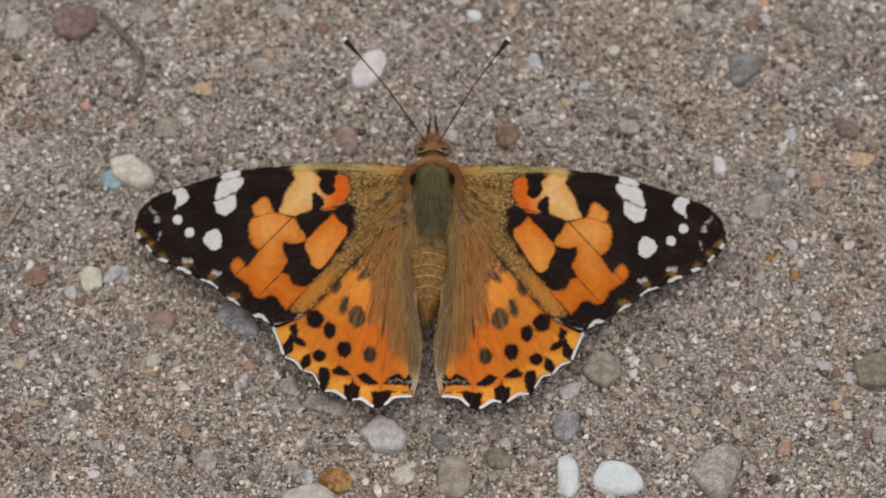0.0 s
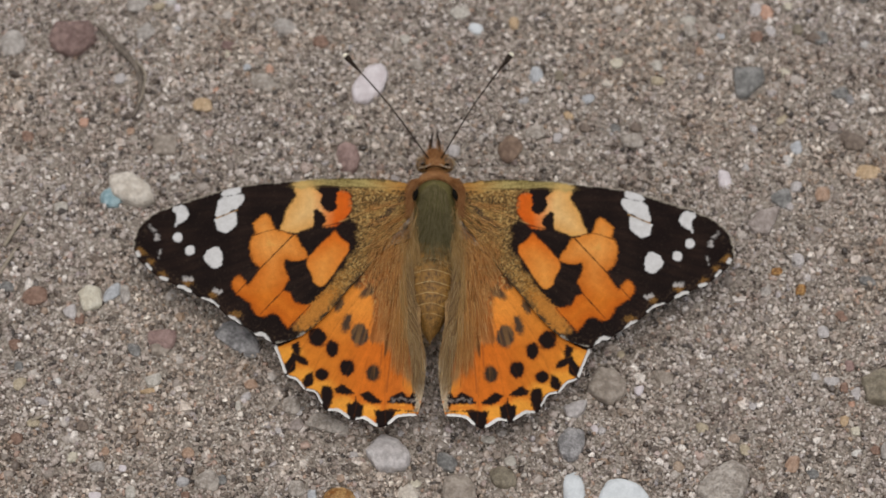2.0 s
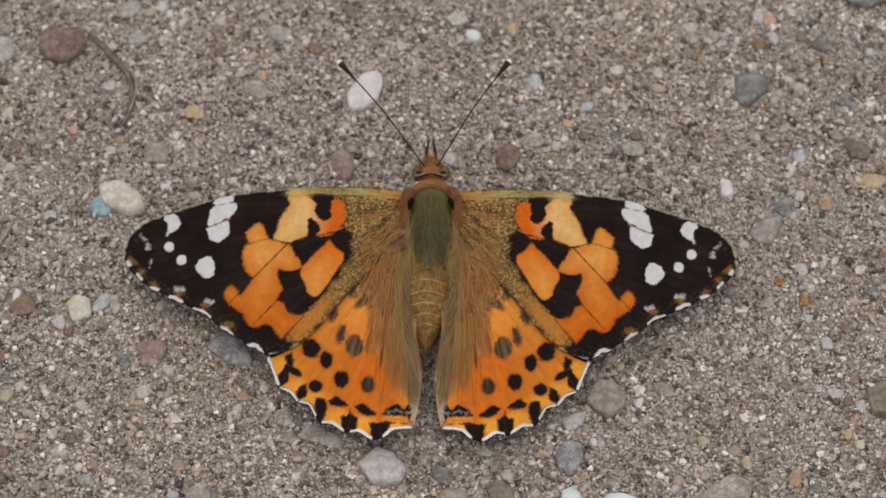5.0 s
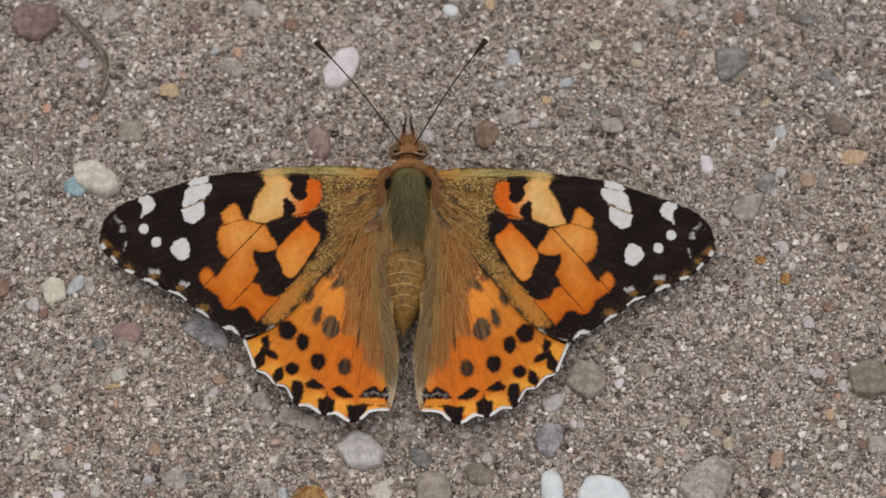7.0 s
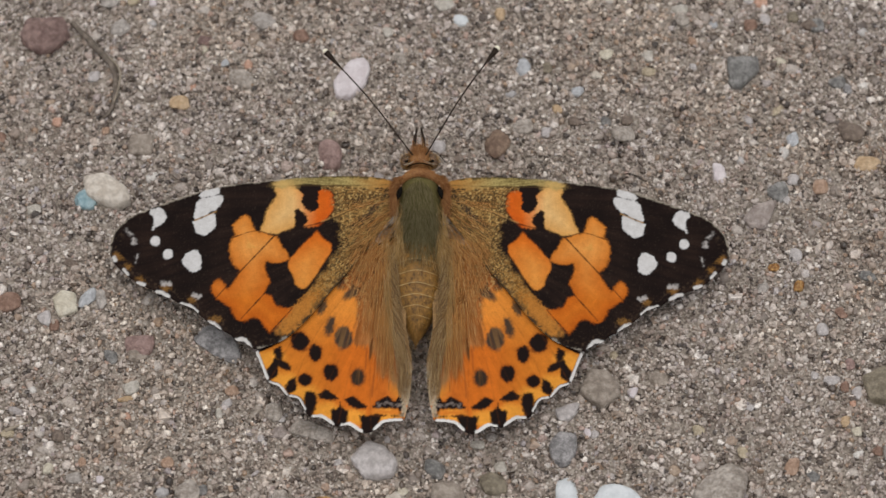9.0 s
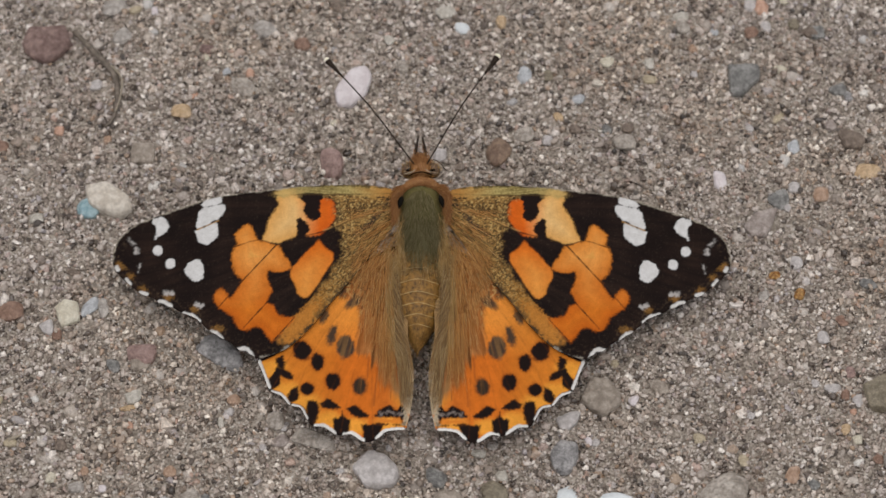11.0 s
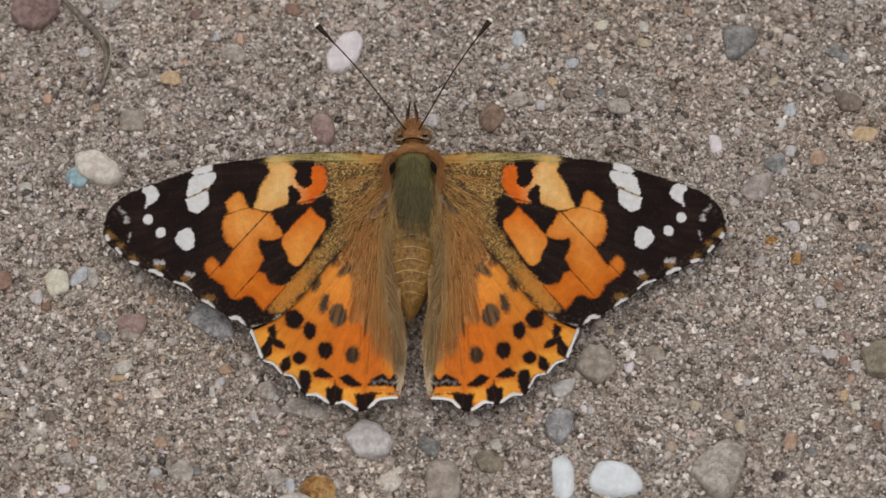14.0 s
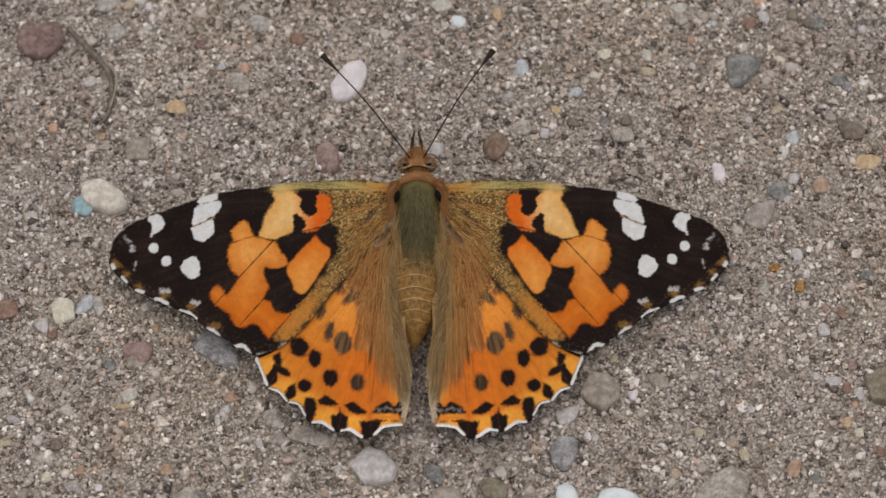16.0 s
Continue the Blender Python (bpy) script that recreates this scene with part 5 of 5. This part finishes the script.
    for s in (-1, 1):
        eye = part("eye", raw_mesh("eye", (v * (0.62, 0.75, 0.72) + (s * 1.12, 7.7, 5.1)) * MM, f), EYE, head, "round brown compound eye")
        part("eye_fur", fuzz("eye_fur", (s * 1.12, 7.7, 5.15), (0.6, 0.72, 0.66), 130, 0.32, 0.026, (0.3 * s, 0.3, 0.2)), HAIR_PALE, eye, "sparse tan fur round the eye")
        part("eye_rim", tube(bmesh.new(), [Vector(p) * MM for p in spine([(s * 0.35, 7.25, 6.25), (s * 0.9, 7.0, 6.1), (s * 1.55, 7.15, 5.6)], 4)], [0.010 * MM, 0.018 * MM] + [0.027 * MM] * 5 + [0.018 * MM, 0.010 * MM], 6), RIM, head, "pale line behind the eye")
        # no hollow here: a flat black blob imitates the pit's darkness
        part("eye_pit_shade", raw_mesh("eye_pit_shade", (v * (0.24, 0.14, 0.09) + (s * 1.08, 7.40, 5.80)) * MM, f), SHADE_BLACK, head, "dull black blob standing in for the dark pit beside the eye")
        part("palp", tube(bmesh.new(), [Vector(p) * MM for p in spine([(s * 0.38, 8.7, 4.9), (s * 0.40, 9.8, 5.1), (s * 0.16, 11.1, 5.3)], 4)], [0.20 * MM] * 3 + [0.15 * MM] * 3 + [0.10 * MM] * 2 + [0.03 * MM]), BLACK, head, "dark pointed palp")
        n = 22
        roots = np.stack([s * RNG.uniform(0.15, 0.75, n), RNG.uniform(8.6, 9.6, n), RNG.uniform(5.0, 5.5, n)], 1)
        part("palp_fur", strands("palp_fur", roots, np.stack([s * RNG.normal(0.02, 0.10, n), np.ones(n), RNG.normal(0.05, 0.06, n)], 1), RNG.uniform(0.4, 1.0, n), 0.03, 0.0, 0.08), HAIR_RUSSET, head, "russet bristles beside the palp")
    part("proboscis", tube(bmesh.new(), [Vector(p) * MM for p in spine([(0.6, 8.5, 5.2), (1.25, 8.75, 5.1), (1.75, 8.6, 4.7), (2.3, 8.1, 4.2)], 5)], [0.04 * MM] * 16, 6), BLACK, head, "fine dark curved proboscis")
    # four walking legs carry the body, hidden under the wings
    for s in (-1, 1):
        for y, knee, foot in ((3.6, 4.6, 5.2), (1.2, 0.2, -1.2)):
            pts = spine([(s * 0.9, y, 3.4), (s * 2.6, knee, 3.3), (s * 3.3, (knee + foot) / 2, 1.5), (s * 3.7, foot, 0.05)], 4)
            part("leg", tube(bmesh.new(), [Vector(p) * MM for p in pts], [0.16 * MM] * 5 + [0.11 * MM] * 4 + [0.08 * MM] * 4, 8), TWIG, thorax, "thin grey-brown leg standing on the sand")
    # antennae: fine shaft, dark club, pale tip
    antennae = []
    for s, tip in ((-1, (-8.25, 17.05, 10.1)), (1, (7.1, 17.0, 10.1))):
        a = np.array((s * 0.58, 7.85, 6.1))
        b = np.array(tip) - a
        pts = spine([np.zeros(3), b / 2 + np.array((s * -0.15, 0.25, 0.1)), b], 12)
        ant = part("antenna", tube(bmesh.new(), [Vector(p) * MM for p in pts[:-1]], [(0.065 if k < 20 else 0.065 + 0.06 * (k - 19)) * MM for k in range(len(pts) - 1)], 8), BLACK, body, "thin dark clubbed antenna with pale tip", pose(*(a * MM)))
        w = pts[-1] - pts[-2]
        w = w / np.linalg.norm(w)
        part("tip", tube(bmesh.new(), [Vector(pts[-2] + w * d) * MM for d in (-0.02, 0.12, 0.25, 0.34)], [0.28 * MM, 0.29 * MM, 0.22 * MM, 0.08 * MM], 8), CREAM_TIP, ant, "cream antenna tip")
        antennae.append((ant, a * MM, Vector((b[1], -b[0], 0)).normalized()))
    left = wing_pair(body, -1)
    right = wing_pair(body, 1)
    return body, left, right, antennae


butterfly, wings_left, wings_right, antennae = build_butterfly()


# ---- dry plant bits ----
def dry_bit(name, pts, radii, material, label, category):
    pts = spine(pts, 5)
    n = len(pts)
    rr = [np.interp(k / (n - 1), np.linspace(0, 1, len(radii)), radii) * MM for k in range(n)]
    bm = tube(bmesh.new(), [Vector((x, y, z + float(relief(np.array(x), np.array(y))))) * MM for x, y, z in pts], rr, 7)
    me = bpy.data.meshes.new(name)
    bm.to_mesh(me)
    bm.free()
    me.materials.append(material)
    return tagged(new(name, me), label, category)


dry_bit("twig", [(-32.8, 25.5, 0.35), (-30.8, 23.1, 0.4), (-29.1, 21.0, 0.45), (-28.6, 18.8, 0.35), (-28.9, 16.3, 0.25), (-29.9, 15.1, 0.1)], (0.24, 0.32, 0.27, 0.2, 0.14), TWIG, "thin curved grey-brown twig lying on the sand", "twig")
dry_bit("fibre", [(-31.2, 23.4, 0.3), (-29.2, 21.6, 0.6), (-28.2, 20.0, 0.7), (-28.5, 17.6, 0.5), (-29.3, 15.6, 0.2)], (0.06, 0.1, 0.1, 0.08, 0.05), STRAW, "fine pale curled plant fibre beside a twig", "fibre")
dry_bit("straw", [(-38.8, 5.6, 0.3), (-40.6, 2.1, 0.25)], (0.16, 0.22, 0.16), STRAW, "short dry beige straw lying on the sand", "straw")
dry_bit("straw", [(-39.2, 2.4, 0.25), (-41.2, -1.4, 0.3)], (0.14, 0.2, 0.14), STRAW, "short dry beige straw lying on the sand", "straw")
dry_bit("straw", [(-37.2, -15.5, 0.25), (-36.2, -15.1, 0.3), (-35.0, -14.7, 0.3)], (0.2, 0.12, 0.06), STRAW, "thin dry stalk lying on the sand", "straw")


# ---- ant ----
def build_ant():
    """Four and a half millimetres long, heading along +y."""
    ant = tagged(new("ant"), "small dark brown ant running over the sand", "ant")
    v, f = ico(2)
    def blob(name, y, z, rx, ry, rz, parent, label):
        return part(name, raw_mesh(name, (v * (rx, ry, rz) + (0, y, z)) * MM, f), ANT_HIDE, parent, label)
    blob("abdomen", -1.45, 0.85, 0.56, 0.74, 0.50, ant, "oval brown abdomen")
    chest = blob("thorax", 0.25, 0.85, 0.24, 0.80, 0.26, ant, "narrow brown thorax")
    blob("waist", -0.6, 0.75, 0.12, 0.26, 0.18, ant, "thin waist")
    head = blob("head", 1.40, 0.85, 0.40, 0.50, 0.36, ant, "dark round head")
    part("jaws", tube(bmesh.new(), [Vector(p) * MM for p in spine([(-0.2, 1.8, 0.75), (0.0, 2.1, 0.7), (0.2, 1.8, 0.75)], 3)], [0.05 * MM] * 7, 6), ANT_HIDE, head, "short dark jaws")
    for s in (-1, 1):
        for y, out, fore in ((0.65, 1.25, 0.9), (0.25, 1.5, -0.1), (-0.1, 1.4, -1.3)):
            pts = [(s * 0.2, y, 0.75), (s * 0.7 * out, y + 0.45 * fore, 1.05), (s * out, y + 0.8 * fore, 0.5), (s * out * 1.2, y + 1.1 * fore, 0.1)]
            part("leg", tube(bmesh.new(), [Vector(p) * MM for p in spine(pts, 3)], [0.055 * MM] * 6 + [0.035 * MM] * 4, 6), ANT_HIDE, chest)
        pts = [(s * 0.18, 1.7, 0.95), (s * 0.5, 2.2, 1.1), (s * 0.6, 2.8, 0.7)]
        part("antenna", tube(bmesh.new(), [Vector(p) * MM for p in spine(pts, 3)], [0.05 * MM] * 7, 6), ANT_HIDE, head)
    return ant


ant = build_ant()


# ---- what moves ----
def motions():
    def spot(x, y, turn):
        return pose(x * MM, y * MM, 0.05 * MM, 0, 0, turn)
    walk(ant, [(0.0, spot(60, 30, 142)), (14.5, spot(56, 24, 142)), (14.8, spot(45.2, 10.4, 145)), (14.9, spot(38.35, 1.15, 149)), (15.0, spot(34.5, -4.7, 143)),
               (15.1, spot(30.92, -10.5, 156)), (15.2, spot(31.0, -10.5, 157)), (15.25, spot(32.2, -8.9, 90)), (15.3, spot(33.65, -6.2, 26)), (15.4, spot(34.75, -0.8, -40)),
               (15.5, spot(39.5, 9.3, -36)), (15.6, spot(44.7, 16.9, -34)), (16.0, spot(60, 40, -34))])
    def hinge(drop, sweep, shift=0.0, fore=0.0):
        return pose(shift * MM, fore * MM, PIVOT_Z * MM, 0, drop, sweep)
    for ob, base, axis in antennae:
        walk(ob, [(t, Matrix.Translation(base) @ Matrix.Rotation(radians(-dip), 4, axis)) for t, dip in ((0.0, 2.5), (3.0, 4.5), (5.2, 5.0), (7.3, 5.8), (8.7, 5.8), (11.0, 5.0), (16.0, 5.0))])
    # both wings sink a little as the insect settles
    for w in wings_right:
        walk(w, [(0.0, hinge(1.0, -2.0, -0.36, 0.08)), (2.0, hinge(0.8, -2.0, -0.27, 0.03)), (4.0, hinge(1.2, -2.0, -0.26)), (5.2, hinge(1.4, -2.0, -0.18)), (7.3, hinge(2.8, -2.0, -0.15, 0.07)),
                 (8.7, hinge(3.2, -2.0, -0.11, 0.07)), (11.0, hinge(2.7, -2.0, -0.06, 0.05)), (13.0, hinge(2.9, -2.0, -0.03, 0.06)), (16.0, hinge(3.5, -2.0, 0.0, 0.08))])
    for w in wings_left:
        walk(w, [(0.0, hinge(-0.15, 0.0, -0.03, 0.01)), (4.0, hinge(-0.1, 0.0)), (5.2, hinge(-0.35, 0.0, 0.03)), (7.3, hinge(-1.1, 0.0, -0.05, 0.1)), (8.7, hinge(-1.15, 0.0, -0.04, 0.1)),
                 (11.0, hinge(-1.4, 0.0, 0.0, 0.12)), (13.0, hinge(-1.5, 0.0, 0.03, 0.12)), (16.0, hinge(-1.75, 0.0, 0.04, 0.15))])

motions()
